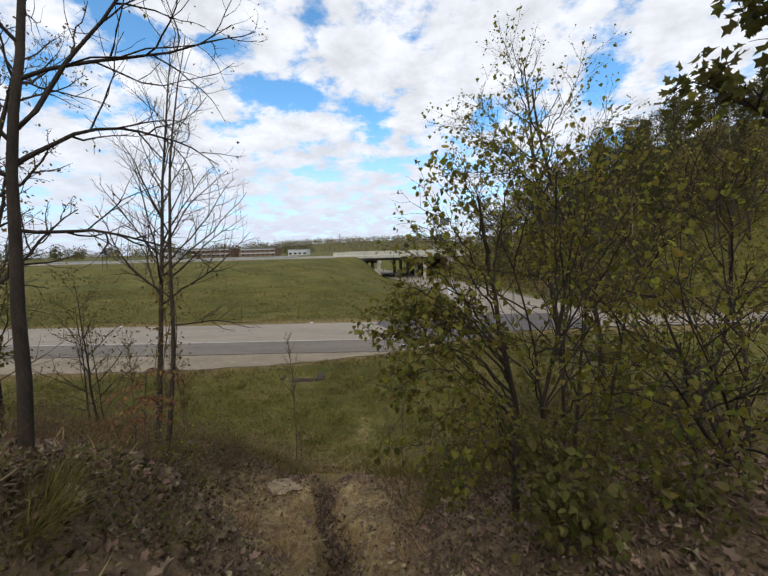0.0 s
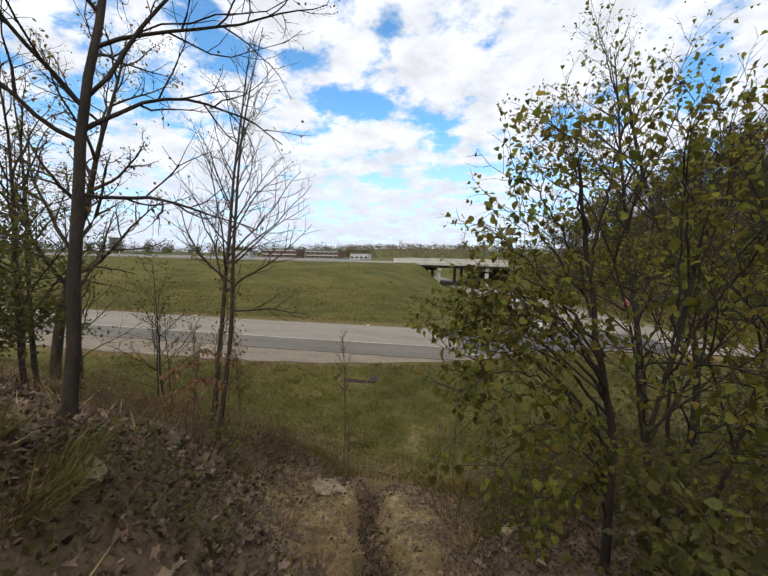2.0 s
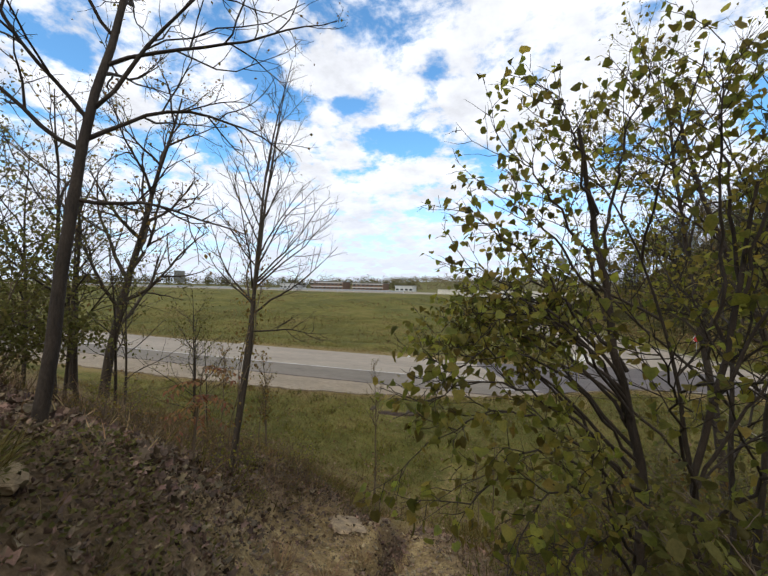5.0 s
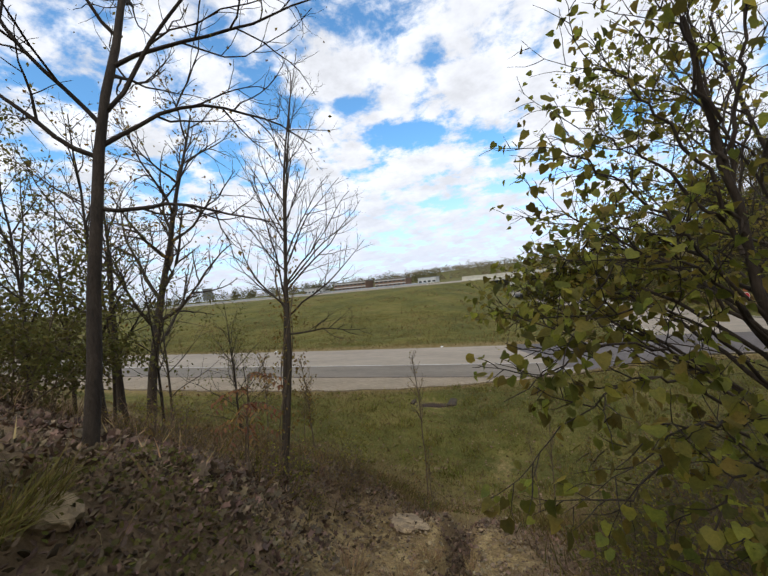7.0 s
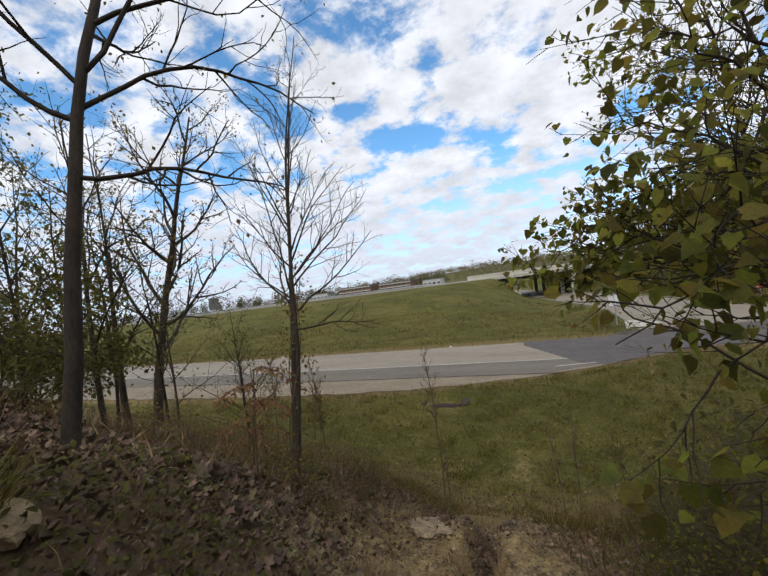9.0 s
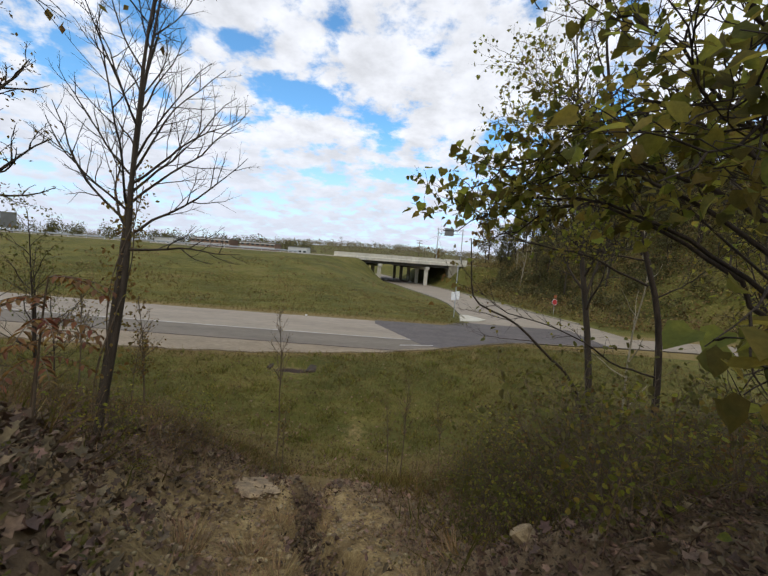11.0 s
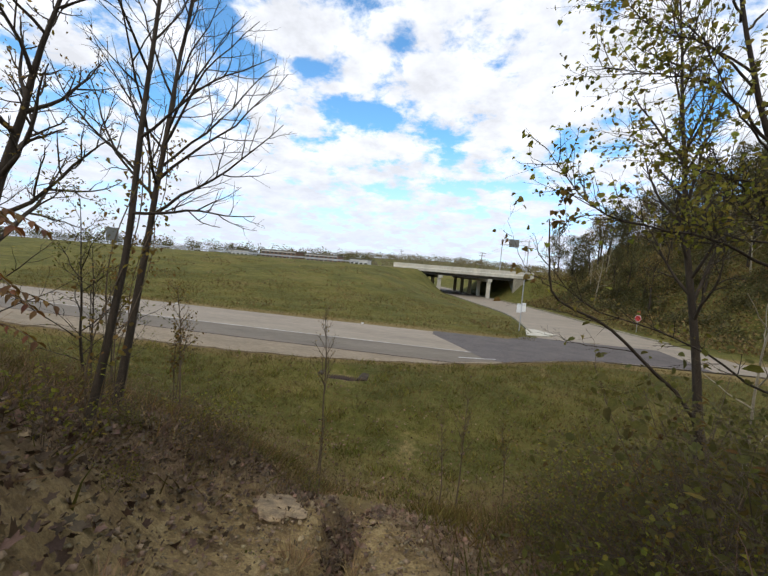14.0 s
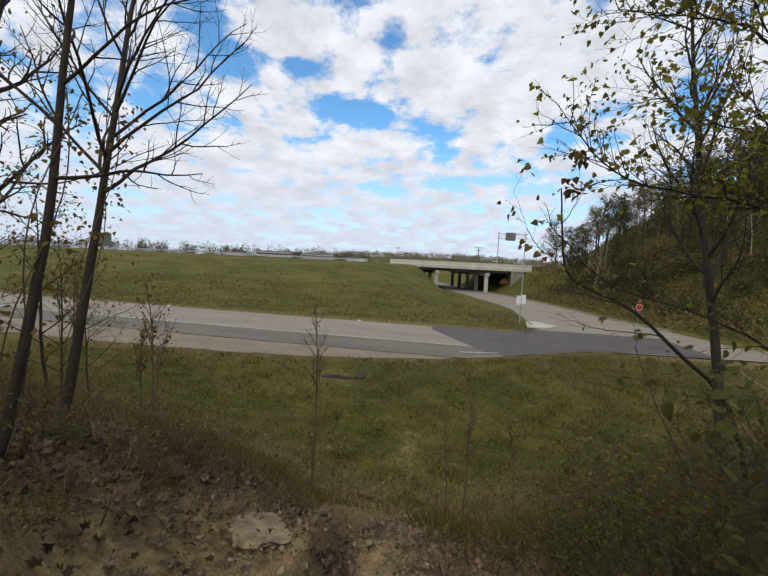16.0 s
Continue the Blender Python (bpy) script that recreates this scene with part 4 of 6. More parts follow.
# sparse leafy trees further along the bank
CFG_C = [dict(steps=12, wander=0.05, lift=0.03, taper=0.15, kids=16, angle=48, ratio=0.42, thin=0.42, **{"from": 0.22}),
         dict(steps=8, wander=0.13, lift=0.06, taper=0.2, kids=7, angle=42, ratio=0.45, thin=0.5),
         dict(steps=5, wander=0.15, lift=0.05, taper=0.3, kids=4, angle=42, ratio=0.5, leafy=True),
         dict(steps=3, wander=0.2, lift=0.03, taper=0.4, leafy=True)]
tree("tree", "slender tree with sparse small yellowing leaves", "tree", on_ground(-14.3, 11.6), (0.06, 0.03), 12.5, 0.19, CFG_C, 31, BARK_GREY, LEAF_DULL, "", leaf_args=dict(per=1, size=0.13, shape=SIMPLE, keep=0.5, spread=0.12))
CFG_T = [dict(steps=9, wander=0.06, lift=0.03, taper=0.15, kids=13, angle=42, ratio=0.45, thin=0.4, **{"from": 0.18}),
         dict(steps=6, wander=0.14, lift=0.06, taper=0.25, kids=6, angle=42, ratio=0.5, leafy=True),
         dict(steps=4, wander=0.18, lift=0.04, taper=0.3, leafy=True)]
thicket = [tree("tree", "thin thicket tree with dull sparse leaves on the bank", "tree", on_ground(-9.6, 7.2), (0.03, 0.05), 5.4, 0.045, CFG_T, 41, BARK_GREY, LEAF_GREEN, "thicket trees", split_limbs=False, sides=(6, 4, 3, 3), leaf_args=dict(per=2, size=0.09, shape=SIMPLE, spread=0.1)),
           tree("tree", "thin thicket tree, half bare, on the bank", "tree", on_ground(-11.5, 8.6), (-0.05, 0.03), 6.2, 0.055, CFG_T, 42, BARK_GREY, LEAF_DULL, "thicket trees", split_limbs=False, sides=(6, 4, 3, 3), leaf_args=dict(per=1, size=0.08, shape=SIMPLE, spread=0.1, keep=0.6))]
rng = random.Random(8)
for k in range(9):
    x, y = -8.0 - rng.random() * 14, 5.0 + rng.random() * 9
    if (x + 14.3) ** 2 + (y - 11.6) ** 2 < 2 or y < -0.35 * x + 1.2:
        y = max(y, -0.45 * x + 1.5)
    s = rng.uniform(0.7, 1.15)
    c = copy_thing(thicket[k % 2], pose(*on_ground(x, y), 0, 0, rng.uniform(0, 360)))
    c.scale = (s, s, s)
for k, (x, y, s) in enumerate([(-7.3, 4.5, 0.8), (-7.0, 5.4, 0.9), (-9.3, 5.5, 0.9), (-10.0, 6.6, 0.9)]):
    c = copy_thing(thicket[k % 2], pose(*on_ground(x, y), 0, 0, 70 * k))
    c.scale = (s, s, s)


# ---- shrubs and trees beside the path ----
# close edge of the camera's view, where leaves are dropped to fit it
def near_view(p):
    return p.y > 2.15 and p.z < 6.2 and p.x + 0.62 < 1.35 * (p.y - 2.05) + 0.12


def low_view(p):
    """A wedge of the camera's view past the shrub, kept free of twigs."""
    return 2.2 < p.y < 4.6 and p.z > 4.9 and p.x + 0.62 < 1.1 * (p.y - 2.15) and p.z < 5.65 + 0.36 * (p.y - 2.2)


def shrub(name, label, category, base, stems, cfg, seed, bark, leaf, leaf_args, group="", r0=0.03, clear=None, sides=(6, 4, 3, 3), boughs=()):
    """Stems from one root, each with its own branches: (azimuth, rise, length, lift)."""
    rng, rs = random.Random(seed), np.random.RandomState(seed)
    t = thing(name, label, category, group, at=base)
    tips = []
    for az, rise, L, lift in stems:
        a, e = radians(az), radians(rise)
        sub, mark = [], len(tips)
        cc = [dict(cfg[0], lift=lift)] + list(cfg[1:])
        start = (0.10 * math.cos(a), 0.10 * math.sin(a), -0.12)
        grow(rng, start, (math.cos(a) * math.cos(e), math.sin(a) * math.cos(e), math.sin(e)), L, r0 * (0.5 + 0.14 * L), 0, cc, sub, tips)
        if clear:
            sub = [q for q in sub if q[0] == 0 or clear(q[1][-1] + Vector(base))]
            lvl, pts, rad = sub[0]
            last = max([i for i, q in enumerate(pts) if clear(q + Vector(base))] or [len(pts) // 2])
            last = max(3, last)
            if any(low_view(q + Vector(base)) for q in pts[:last + 1]):
                tips[:] = tips[:mark]
                continue
            sub[0] = (lvl, pts[:last + 1], [r * (1 - 0.8 * i / last) + 0.002 for i, r in enumerate(rad[:last + 1])])
        link("stem", tubes_mesh("stem", [(p, r, sides[l]) for l, p, r in sub]), bark, t)
    if clear:
        tips = [q for q in tips if clear(q[0] + Vector(base))]
    for line in boughs:
        # a long bough along given places in the world, with leafy twigs on its outer half
        u = np.linspace(0, 1, 16)
        keys = np.linspace(0, 1, len(line))
        ln = np.array(line, float) - np.array(base)
        pts = [Vector([float(lerp_table(keys, ln[:, i])(a)) for i in range(3)]) + Vector((rng.gauss(0, 0.012), rng.gauss(0, 0.012), rng.gauss(0, 0.012))) for a in u]
        sub = [(0, pts, [0.017 * (1 - 0.8 * a) for a in u])]
        for k in range(14):
            i = 7 + (k * 4) // 7
            ax = (pts[min(15, i + 1)] - pts[i - 1]).normalized()
            side = Matrix.Rotation(k * 2.4, 3, ax) @ ax.orthogonal().normalized()
            d = ax * 0.6 + side * 0.8
            d.z = abs(d.z) * 0.6
            fresh = []
            grow(rng, pts[i], d, rng.uniform(0.25, 0.5), 0.005, 1, [cfg[0], dict(cfg[1], kids=3), cfg[2]], sub, fresh)
            tips += [q for q in fresh if not low_view(q[0] + Vector(base)) and not near_view(q[0] + Vector(base))]
        link("bough", tubes_mesh("bough", [(p, r, sides[l]) for l, p, r in sub]), bark, t)
    me = leaves_on("foliage", tips, rs=rs, **leaf_args)
    link("foliage", me, leaf, t)
    return t


CFG_S = [dict(steps=12, wander=0.07, taper=0.2, kids=10, angle=50, ratio=0.42, thin=0.5, **{"from": 0.2}),
         dict(steps=7, wander=0.13, lift=0.02, taper=0.3, kids=6, angle=45, ratio=0.5, leafy=True),
         dict(steps=4, wander=0.16, lift=-0.02, taper=0.4, leafy=True)]


def bough_line(rng, line, n=16, wobble=0.012):
    """A smooth bough through a few given places."""
    keys, ln = np.linspace(0, 1, len(line)), np.array(line, float)
    f = [lerp_table(keys, ln[:, i]) for i in range(3)]
    return [Vector([float(g(u)) + rng.gauss(0, wobble) for g in f]) for u in np.linspace(0, 1, n)]


TWIGS = [dict(steps=4, taper=0.3, kids=0),
         dict(steps=6, wander=0.12, lift=0.03, taper=0.3, kids=4, angle=38, ratio=0.55, leafy=True, **{"from": 0.2}),
         dict(steps=4, wander=0.15, lift=0.01, taper=0.4, leafy=True)]


def limbed(name, label, category, trunk, r, limbs, seed, bark, leaf, leaf_args, group="", clear=None):
    """A trunk along given places and boughs along theirs: (places, thickness, twigs, twig length, share of leaves)."""
    rng, rs = random.Random(seed), np.random.RandomState(seed)
    base = Vector(trunk[0])
    t = thing(name, label, category, group, at=base)
    pts = [p - base for p in bough_line(rng, trunk, 18, 0.008)]
    link("trunk", tubes_mesh("trunk", [(pts, [r * (1 - 0.72 * i / 17) for i in range(18)], 9)]), bark, t)
    tips = []
    for line, thick, n, length, leafy in limbs:
        pts = [p - base for p in bough_line(rng, line, 18)]
        sub = [(0, pts, [thick * (1 - 0.82 * i / 17) for i in range(18)])]
        fresh = []
        for k in range(n):
            i = min(17, 5 + (k * 12) // max(1, n - 1))
            ax = (pts[min(17, i + 1)] - pts[i - 1]).normalized()
            side = Matrix.Rotation(k * 2.4 + rng.uniform(-0.4, 0.4), 3, ax) @ ax.orthogonal().normalized()
            d = ax * 0.8 + side * 0.75
            d.z = d.z * 0.6 + 0.18
            grow(rng, pts[i], d, length * rng.uniform(0.6, 1.15), max(0.003, thick * 0.3), 1, TWIGS, sub, fresh)
        if clear:
            sub = [sub[0]] + [q for q in sub[1:] if clear(q[1][-1] + base) and clear(q[1][0] + base)]
            fresh = [q for q in fresh if clear(q[0] + base)]
        link("limb", tubes_mesh("limb", [(p, rr, (7, 4, 3)[l]) for l, p, rr in sub]), bark, t)
        tips += [q for q in fresh if rng.random() < leafy]
    me = leaves_on("foliage", tips, rs=rs, **leaf_args)
    if me:
        link("foliage", me, leaf, t)
    return t


def clear_of_view(p):
    return not low_view(p) and not near_view(p)


# the forked shrub whose boughs hang over the path
STEM = [on_ground(0.93, 2.98, -0.1), (0.95, 3.0, 5.35), (0.96, 3.05, 5.85), (0.84, 3.08, 6.5), (0.72, 3.05, 7.1), (0.62, 3.0, 7.6)]
STEM2 = [on_ground(1.25, 2.95, -0.1), (1.24, 3.0, 5.3), (1.2, 3.1, 5.75), (1.35, 3.1, 6.6), (1.42, 3.1, 7.3)]


def from_stem(stem, z, end, bulge):
    """Leaves the stem at height z and arches over to its end."""
    zs = [p[2] for p in stem]
    a = np.array([np.interp(z, zs, [p[i] for p in stem]) for i in range(3)])
    e = np.array(end)
    return [tuple(a), tuple(a + (e - a) * 0.35 + np.array([0, 0, bulge])), tuple(a + (e - a) * 0.7 + np.array([0, 0, bulge * 1.05])), end]


hang = [(from_stem(STEM, z, e, 0.26), 0.009, 11, 0.32, 0.5) for z, e in ((5.75, (-0.16, 2.42, 6.2)), (6.1, (0.14, 2.7, 6.5)), (5.9, (-0.06, 2.56, 6.32)), (5.6, (0.0, 2.36, 6.12)), (5.5, (0.16, 2.32, 5.95)), (5.4, (0.3, 2.26, 5.8)), (5.25, (0.44, 2.22, 5.6)))]
over = [(from_stem(STEM, z, e, 0.3), 0.011, 15, 0.32, 0.6) for z, e in ((5.8, (-0.3, 3.94, 6.18)), (6.1, (-0.26, 4.12, 6.36)), (5.95, (-0.12, 3.82, 6.26)), (6.25, (0.0, 3.72, 6.46)), (5.7, (-0.1, 3.77, 6.14)), (6.0, (0.5, 3.64, 6.36)), (6.35, (0.14, 3.97, 6.56)))]
high = [(from_stem(STEM, z, e, 0.08), 0.010, 12, 0.40, 0.34) for z, e in ((6.3, (0.12, 2.95, 7.15)), (6.7, (0.3, 2.95, 7.5)), (6.2, (0.05, 3.1, 6.9)), (6.6, (0.26, 3.2, 7.3)), (7.0, (0.5, 2.9, 7.75)), (6.9, (0.95, 3.1, 7.9)))]
high2 = [(from_stem(STEM2, z, e, 0.08), 0.010, 12, 0.40, 0.44) for z, e in ((6.4, (1.2, 2.95, 7.9)), (6.6, (1.6, 2.98, 7.85)), (6.2, (1.9, 3.0, 7.6)), (6.8, (1.32, 3.3, 8.0)), (5.8, (1.9, 3.2, 6.8)), (5.6, (1.8, 2.6, 6.4)), (5.9, (1.75, 3.4, 7.2)), (5.5, (1.45, 2.4, 6.1)), (5.3, (1.3, 2.2, 5.8)), (5.7, (0.8, 2.5, 6.6)))]
HEARTS = dict(per=1, size=0.047, shape=HEART, droop=0.8, spread=0.025, flat=0.9)
limbed("shrub", "large forked shrub with broad yellow-green leaves arching over the path", "shrub", STEM, 0.034, hang + over + high, 51, BARK_DARK, LEAF_HEART, HEARTS, clear=clear_of_view)
limbed("shrub", "second stem of broad-leaved shrub growing close beside the first", "shrub", STEM2, 0.028, high2, 52, BARK_DARK, LEAF_HEART, HEARTS, clear=clear_of_view)


shrub("shrub", "low dark leafy shrub crowding the edge of the path", "shrub", on_ground(1.35, 2.1),
      [(a, r, L, -0.02) for a, r, L in ((180, 60, 0.8), (150, 60, 0.9), (215, 55, 0.8), (120, 60, 0.9), (60, 60, 0.9), (300, 56, 0.8), (0, 56, 0.9), (200, 46, 0.7))],
      CFG_S, 59, TWIG, LEAF_GREEN, dict(per=1, size=0.055, shape=OVATE, droop=0.6, spread=0.06, keep=0.7), r0=0.014,
      clear=lambda p: p.x > 0.55 and p.y > 1.5 and p.z < 6.0)


# keeps these shrubs outside the camera's view down the slope
def beside(p):
    return p.x > 1.25 and (p.x + 0.6 > 0.95 * (p.y - 2.0) or p.z > 6.6)


shrub("shrub", "upright shrub with thin crown of small yellowing leaves", "shrub", on_ground(1.75, 3.7),
      [(100, 80, 3.9, -0.005), (200, 76, 3.6, -0.012), (40, 74, 3.9, -0.01), (320, 74, 3.6, -0.012)],
      CFG_S, 56, BARK_GREY, LEAF_YG, dict(per=1, size=0.062, shape=HEART, droop=0.7, spread=0.05, keep=0.3), r0=0.022,
      clear=lambda p: p.y > 2.2 and p.y < 5.2 and p.x > 0.35 and (p.x + 0.6 > 0.98 * (p.y - 2.05) or p.z > 6.5))
shrub("shrub", "dense dark shrub of green and yellowing leaves in shade", "shrub", on_ground(3.3, 3.4),
      [(a, r, L, -0.02) for a, r, L in ((120, 70, 3.3), (180, 62, 3.0), (230, 58, 2.8), (60, 66, 3.4), (300, 60, 3.2), (150, 48, 2.8), (210, 36, 2.2), (90, 52, 3.4), (20, 60, 4.0))],
      CFG_S, 53, BARK_DARK, LEAF_YG, dict(per=1, size=0.07, shape=OVATE, droop=0.7, spread=0.06, keep=0.6), r0=0.026, clear=beside)
shrub("shrub", "dense shrub of mixed yellow-green leaves at the wood's edge", "shrub", on_ground(4.9, 5.6),
      [(a, r, L, -0.01) for a, r, L in ((120, 72, 3.9), (180, 66, 3.4), (230, 58, 3.0), (60, 66, 3.8), (300, 60, 3.4), (150, 50, 3.0), (210, 40, 2.4), (90, 56, 3.8), (20, 60, 4.0))],
      CFG_S, 54, BARK_DARK, LEAF_YG, dict(per=1, size=0.07, shape=OVATE, droop=0.7, spread=0.07, keep=0.7), r0=0.026, clear=beside)
# broad-leaved bough of a tree that hangs in from uphill
CFG_O = [dict(steps=12, wander=0.05, lift=0.02, taper=0.2, kids=11, angle=52, ratio=0.45, thin=0.45, **{"from": 0.58}),
         dict(steps=8, wander=0.13, lift=0.02, taper=0.25, kids=7, angle=45, ratio=0.48),
         dict(steps=5, wander=0.15, lift=0.0, taper=0.35, kids=3, angle=40, ratio=0.5, leafy=True),
         dict(steps=3, wander=0.2, lift=0.0, taper=0.4, leafy=True)]
tree("tree", "broad-leaved tree with dark green lobed leaves", "tree", on_ground(4.55, 3.9), (-0.02, 0.03), 5.5, 0.09, CFG_O, 61, BARK_DARK, LEAF_GREEN, leaf_args=dict(per=2, size=0.14, shape=LOBED, spread=0.08, droop=0.5))

# slim trees beside the slope, further down
def sweep(a, b, rise, n=4):
    """A bough that leaves level and turns up towards its end."""
    a, b = np.array(a, float), np.array(b, float)
    return [tuple(a + (b - a) * u + np.array([0, 0, rise * (u * u - u)])) for u in np.linspace(0, 1, n)]


# dark leaning tree whose boughs reach over the slope
T = [on_ground(6.0, 10.4, -0.2), (5.90, 10.45, 3.6), (5.80, 10.5, 4.9), (5.40, 10.6, 6.4), (4.76, 10.6, 8.0), (4.43, 10.6, 8.9), (4.10, 10.65, 10.2), (3.90, 10.7, 11.4)]
reach = [([(5.45, 10.55, 5.8), (4.55, 10.45, 6.15), (3.60, 10.3, 6.45), (2.30, 10.1, 6.6), (1.60, 10.0, 7.0), (1.00, 9.9, 7.65)], 0.03, 34, 1.0, 0.34),
         ([(5.85, 10.45, 3.7), (4.80, 10.3, 3.95), (4.00, 10.2, 4.4), (3.00, 10.1, 4.8), (1.90, 9.9, 5.1), (1.00, 9.8, 5.9)], 0.026, 18, 0.7, 0.12),
         ([(4.70, 10.6, 8.1), (3.80, 10.5, 8.95), (2.90, 10.4, 9.15), (1.80, 10.2, 9.2)], 0.026, 30, 1.1, 0.42),
         ([(4.45, 10.6, 8.95), (3.50, 10.5, 9.7), (2.60, 10.4, 9.95), (1.90, 10.3, 10.5)], 0.022, 28, 1.1, 0.42)]
for a, b, n, leafy in (((5.20, 10.6, 6.9), (3.00, 9.6, 7.9), 20, 0.24), ((5.00, 10.6, 7.4), (2.60, 10.9, 8.3), 20, 0.28), ((5.10, 10.6, 7.2), (6.40, 9.8, 9.4), 12, 0.2), ((4.60, 10.6, 8.4), (6.00, 10.8, 10.6), 12, 0.2),
                       ((4.30, 10.6, 9.3), (2.40, 10.8, 11.2), 16, 0.24), ((4.15, 10.65, 10.0), (5.20, 10.4, 12.0), 10, 0.2), ((5.60, 10.55, 5.5), (7.00, 10.0, 7.0), 10, 0.12), ((5.40, 10.6, 6.4), (3.30, 11.4, 7.2), 18, 0.22),
                       ((4.10, 10.7, 10.2), (3.00, 10.2, 12.4), 14, 0.22), ((5.30, 10.6, 6.7), (3.40, 9.2, 6.9), 18, 0.24), ((4.80, 10.6, 7.9), (2.80, 9.6, 9.6), 18, 0.24), ((4.50, 10.6, 8.7), (6.30, 10.0, 9.6), 12, 0.22)):
    reach.append((sweep(a, b, 0.8), 0.022, int(n * 1.6), 1.05, leafy * 1.7))
limbed("tree", "dark leaning tree with long twiggy boughs and sparse yellowing leaves", "tree", T, 0.085, reach, 71, BARK_DARK, LEAF_YG, dict(per=1, size=0.085, shape=HEART, droop=0.7, spread=0.04, flat=0.9))
limbed("tree", "slim bent sapling with a few broad leaves still at its tips", "tree", [on_ground(4.9, 10.9, -0.1), (4.2, 10.7, 3.1), (3.2, 10.6, 4.1), (2.4, 10.5, 4.75), (1.5, 10.4, 5.15), (1.3, 10.4, 5.9), (1.25, 10.4, 6.6)], 0.04,
       [([(1.45, 10.4, 5.3), (0.9, 10.35, 5.7), (0.5, 10.3, 6.5)], 0.010, 6, 0.4, 0.14), ([(2.4, 10.5, 4.75), (1.7, 10.4, 4.9), (0.9, 10.3, 5.0)], 0.011, 8, 0.5, 0.03), ([(1.3, 10.4, 6.0), (1.5, 10.3, 6.5), (1.4, 10.3, 7.0)], 0.008, 6, 0.3, 0.3), ([(3.0, 10.6, 4.3), (2.0, 10.5, 4.35), (1.5, 10.4, 4.5)], 0.01, 7, 0.4, 0.03)],
       72, BARK_GREY, LEAF_DULL, dict(per=1, size=0.12, shape=HEART, spread=0.03))
CFG_G = [dict(steps=16, wander=0.02, lift=0.0, taper=0.12, kids=26, angle=34, ratio=0.24, thin=0.34, **{"from": 0.35}),
         dict(steps=8, wander=0.11, lift=0.08, taper=0.2, kids=6, angle=36, ratio=0.45, thin=0.5),
         dict(steps=5, wander=0.15, lift=0.05, taper=0.3, kids=3, angle=40, ratio=0.5, leafy=True),
         dict(steps=3, wander=0.2, lift=0.03, taper=0.4, leafy=True)]
tree("tree", "tall upright grey-trunked tree with a thin yellowing crown", "tree", on_ground(7.5, 15.4), (-0.10, 0.02), 15.6, 0.15, CFG_G, 73, BARK_GREY, LEAF_DULL, leaf_args=dict(per=1, size=0.09, shape=SIMPLE, keep=0.22, spread=0.08))
tree("tree", "dark slender tree leaning over the brush", "tree", on_ground(8.2, 10.2), (0.16, 0.02), 9.0, 0.09, CFG_C, 74, BARK_DARK, LEAF_YG, leaf_args=dict(per=1, size=0.085, shape=OVATE, keep=0.5, spread=0.06))
tree("tree", "dead pale-barked leaning sapling without leaves", "tree", on_ground(8.0, 15.0), (0.18, -0.05), 7.2, 0.05, [dict(steps=10, wander=0.1, lift=0.0, taper=0.3, kids=6, angle=50, ratio=0.3), dict(steps=5, wander=0.15, taper=0.4)], 75, BARK_PALE, None)

for x, y, sd in ((-6.9, 4.1, 57), (-8.6, 5.3, 58)):
    shrub("shrub", "leafy dull green shrub at the far end of the bank", "shrub", on_ground(x, y), [(a, r, L, -0.01) for a, r, L in ((20, 70, 2.4), (90, 62, 2.1), (150, 66, 2.3), (220, 60, 2.0), (290, 66, 2.2), (340, 48, 1.7), (60, 46, 1.6))],
          CFG_S, sd, TWIG, LEAF_GREEN, dict(per=2, size=0.07, shape=OVAL, droop=0.5, spread=0.08), "shrubs on the bank", r0=0.02)

# low leafy bushes on both sides of the slope
CFG_LOW = [dict(steps=5, wander=0.12, taper=0.3, kids=6, angle=48, ratio=0.5, thin=0.5, leafy=True, **{"from": 0.15}),
           dict(steps=3, wander=0.18, lift=0.02, taper=0.35, kids=2, angle=45, ratio=0.5, leafy=True),
           dict(steps=2, wander=0.2, taper=0.4, leafy=True)]


def low_bush(label, seed, leaf, n, tall, size, keep=1.0, at=(0, 0, 0)):
    rng = random.Random(seed)
    stems = [(k * 360 / n + rng.uniform(-25, 25), rng.uniform(40, 82), tall * rng.uniform(0.65, 1.15), -0.01) for k in range(n)]
    return shrub("bush", label, "bush", at, stems, CFG_LOW, seed, TWIG, leaf, dict(per=1, size=size * 1.1, shape=OVAL, droop=0.4, spread=0.06, keep=keep), "low bushes on the slope", r0=0.012, sides=(3, 3, 3, 3))


